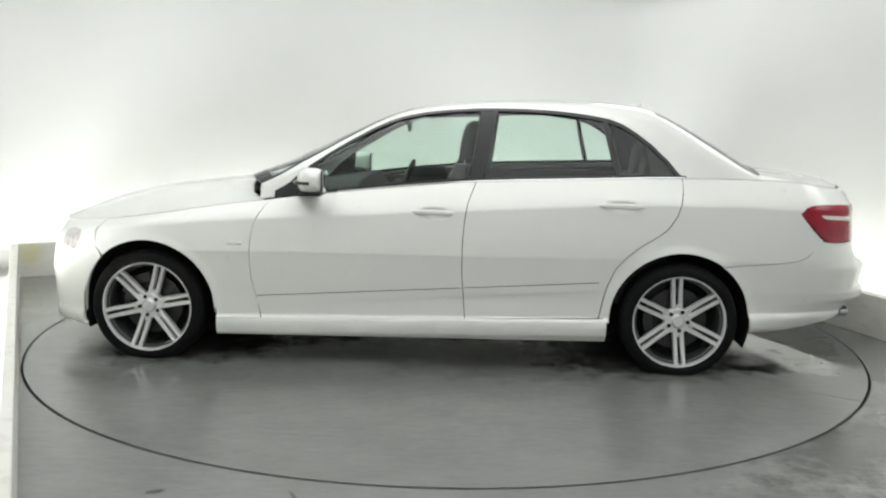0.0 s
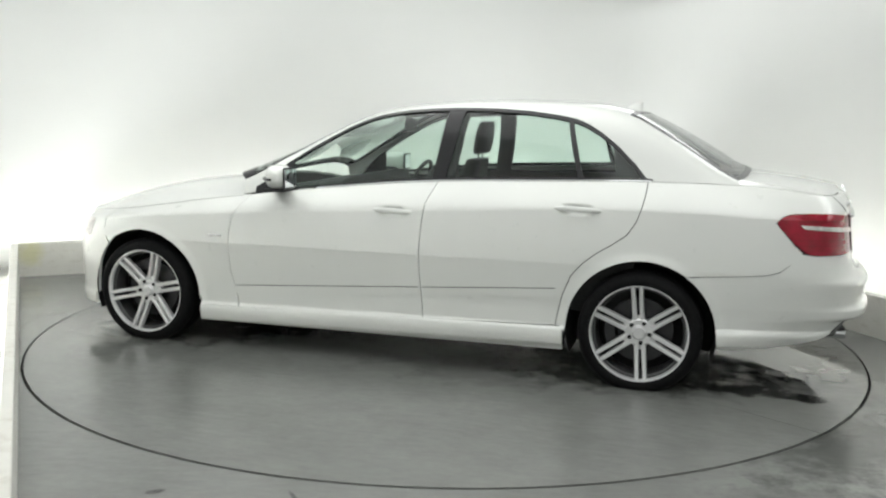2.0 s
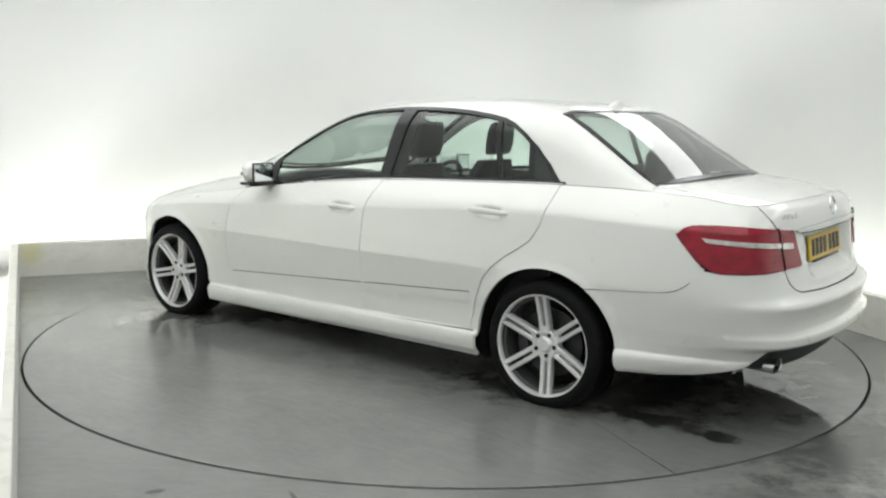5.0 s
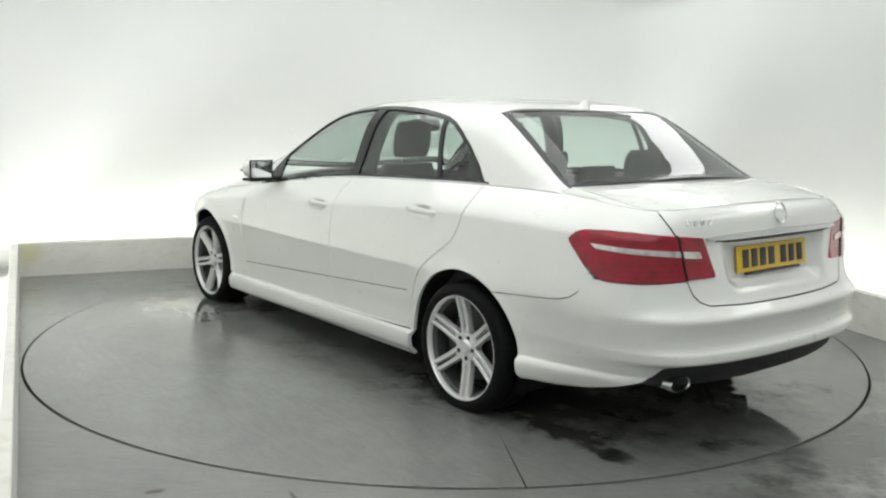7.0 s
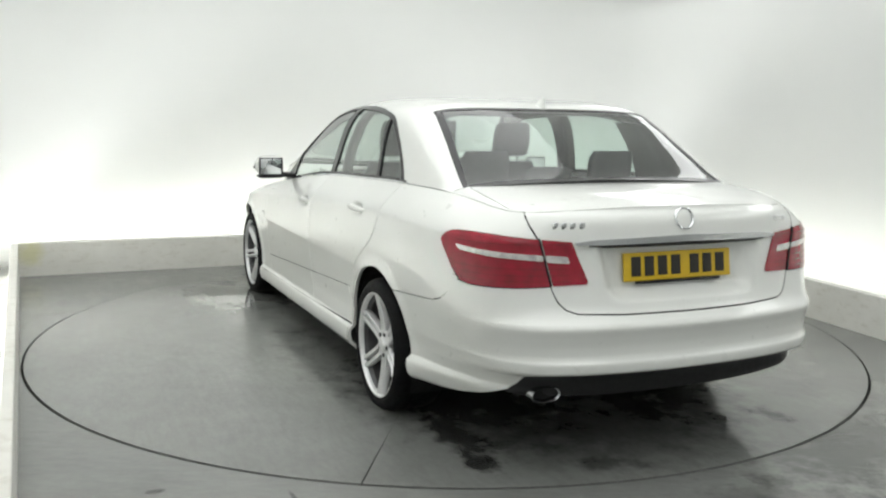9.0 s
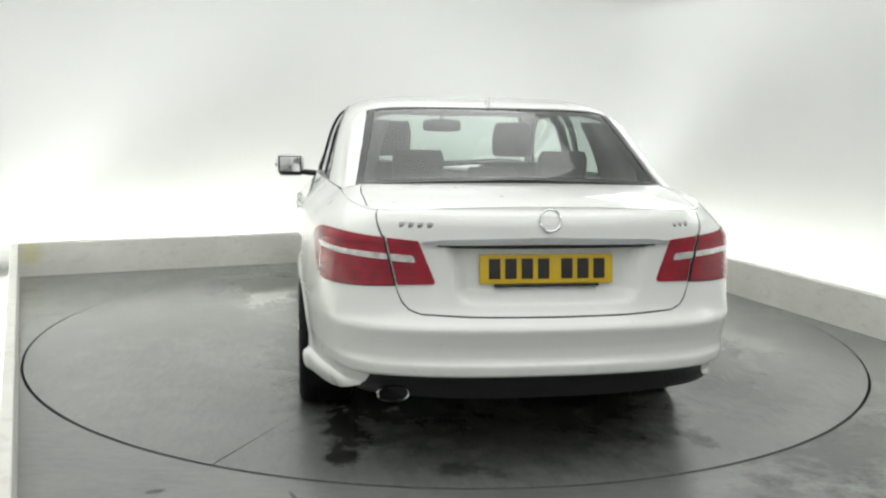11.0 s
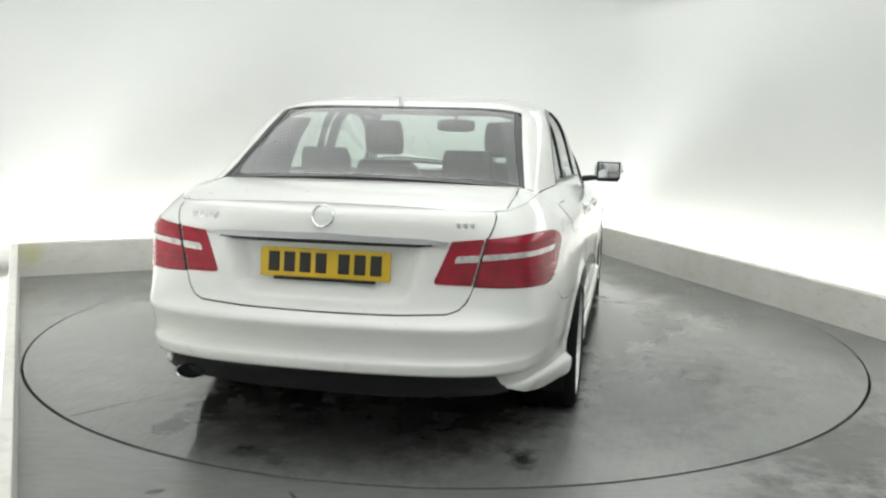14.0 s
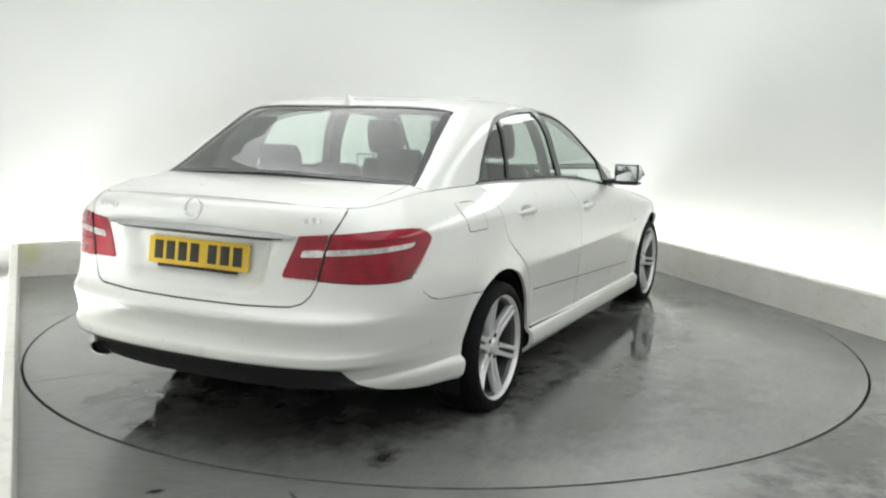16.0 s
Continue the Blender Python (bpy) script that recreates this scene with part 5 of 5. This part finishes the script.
def interior():
    seat(1.40, 0.375, 0.20, True)
    seat(1.40, -0.375, 0.20, True)
    # rear bench with low headrests
    bench = new("rear_bench")
    bench.parent = car
    bench.matrix_local = Matrix.Translation((-OX, -OY, 0))
    bm = bmesh.new()
    rows = []
    for i in range(7):
        t = i / 6
        rows.append(sring(0.30 - 0.22 * t, 0, 0.45 + 0.55 * t, 0.075, 0.66 - 0.03 * t, "z", 32, 5.0))
    loft(bm, rows)
    part("bench_back", bm, LEATHER, bench, "black leather bench back")
    bm = bmesh.new()
    loft(bm, [sring(0.50, 0, z, 0.28 * k, 0.66 * k, "z", 32, 5.0) for z, k in ((0.34, 0.95), (0.48, 1.0), (0.52, 0.95))])
    part("bench_cushion", bm, LEATHER, bench, "black leather bench cushion")
    for y in (0.36, 0.0, -0.36):
        bm = bmesh.new()
        h = 0.19 if y else 0.11
        loft(bm, [sring(0.055 - 0.012 * i, y, 1.0 + h * t, 0.045 * k, 0.125 * kk, "z", 24, 3.2) for i, (t, k, kk) in enumerate(((0, 0.9, 0.9), (0.3, 1, 1), (0.8, 0.95, 1.0), (1.0, 0.6, 0.86)))])
        part("headrest", bm, LEATHER, bench, "black leather rear headrest")
    # parcel shelf, dash, door cards, headlining, pillars
    bm = bmesh.new()
    box(bm, -0.44, 0.06, -0.66, 0.66, 0.985, 1.010, 0.008)
    part("parcel_shelf", shifted(bm), CARPET, car, "dark parcel shelf")
    bm = bmesh.new()
    rows = [sring(x, 0, z, a, b, "x", 24, 4) for x, z, a, b in ((1.72, 0.80, 0.70, 0.10), (1.76, 0.83, 0.72, 0.15), (1.90, 0.84, 0.73, 0.12), (2.15, 0.82, 0.72, 0.10))]
    loft(bm, rows)
    part("dashboard", shifted(bm), CARPET, car, "black dashboard")
    for s in (1, -1):
        bm = bmesh.new()
        box(bm, 0.05, 2.10, s * 0.74, s * 0.78, 0.35, 0.925, 0.012)
        box(bm, 0.05, 1.6, s * 0.72, s * 0.765, 0.92, 0.985, 0.010)
        part("door_card", shifted(bm), CARPET, car, "black door lining")
        bm = bmesh.new()
        rows = []
        for z, y, x in ((0.95, 0.735, 1.09), (1.15, 0.70, 1.06), (1.30, 0.645, 1.04), (1.38, 0.58, 1.03)):
            rows.append(sring(x, s * y, z, 0.055, 0.022, "z", 12, 3))
        loft(bm, rows)
        part("pillar_lining", shifted(bm), CARPET, car, "dark door pillar lining")
        bm = bmesh.new()
        loft(bm, [sring(x, s * y, z, a, b, "z", 20, 3) for z, y, x, a, b in ((0.98, 0.655, -0.02, 0.17, 0.060), (1.10, 0.635, 0.01, 0.15, 0.070), (1.22, 0.600, 0.07, 0.12, 0.068), (1.33, 0.545, 0.14, 0.09, 0.055))])
        part("pillar_lining", shifted(bm), CARPET, car, "dark rear pillar lining")
    lin = Sheet()
    for side in (1, -1):
        cab = lambda x, q, side=side: cabin(x, q, side)
        poly = [(0.13, 1.0), (0.14, 0.62), (0.36, 0.52), (0.6, 0.50), (1.1, 0.50), (1.36, 0.52), (1.44, 0.62), (1.48, 1.0)]
        lin.add(poly, cab, 0.06, 0.04, gap=0, lift=-0.045, flange=0, centre=(1.2, 0, 0.9), fine=0.05)
        poly = [(x, q) for x, q in ((0.16, 0.02), (0.20, 0.40), (0.26, 0.56), (0.24, 0.62), (0.12, 0.70), (0.05, q_y(0.05, 0.585)), (-0.15, q_y(-0.15, 0.62)), (-0.36, q_y(-0.36, 0.66)), (-0.36, 0.1), (-0.05, 0.02))]
        lin.add(poly, cab, 0.06, 0.04, gap=0, lift=-0.025, flange=0, centre=(1.2, 0, 0.9), fine=0.05)
    lin.link("headlining", HEADLINER, car, "dark grey headlining")
    bm = bmesh.new()
    prof = [(0.178 + 0.014 * math.cos(t), 0.014 * math.sin(t)) for t in np.linspace(0, 2 * math.pi, 11)]
    lathe(bm, prof, 36, Matrix.Translation((1.60, -0.365, 0.88)) @ pose(0, 0, 0, 0, -25, 0) @ pose(0, 0, 0, 0, 0, 90))
    box(bm, 1.60, 1.66, -0.43, -0.30, 0.82, 0.92, 0.02)
    box(bm, 1.605, 1.625, -0.53, -0.20, 0.86, 0.89, 0.008)
    part("steering_wheel", shifted(bm), LEATHER, car, "black leather steering wheel")
    bm = bmesh.new()
    loft(bm, [sring(1.52 + 0.004 * i, 0.0, 1.285, a, b, "x", 20, 4) for i, (a, b) in enumerate(((0.115, 0.033), (0.125, 0.040), (0.120, 0.036), (0.08, 0.02)))])
    box(bm, 1.52, 1.56, -0.012, 0.012, 1.30, 1.36, 0.004)
    part("rear_view_mirror", shifted(bm), PLASTIC, car, "black rear-view mirror")


car_side(1)
car_side(-1)
whole_band_parts()
roof_and_screens()
liners()
for cx, side, spin in ((0.0, 1, 25.0), (XF, 1, 48.0), (0.0, -1, 20.0), (XF, -1, 10.0)):
    wheel(cx, side, spin)
interior()


# ---- what moves ----
def motions():
    def heading(t):
        return 121.319 - 7.1225 * (t - 8) - 0.00902 * (t - 8) ** 2
    times = [i for i in range(17)]
    walk(car, [(t, pose(0, 0, 0.002, 0, 0, heading(t))) for t in times])
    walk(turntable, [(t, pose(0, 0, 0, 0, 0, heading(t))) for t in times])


motions()
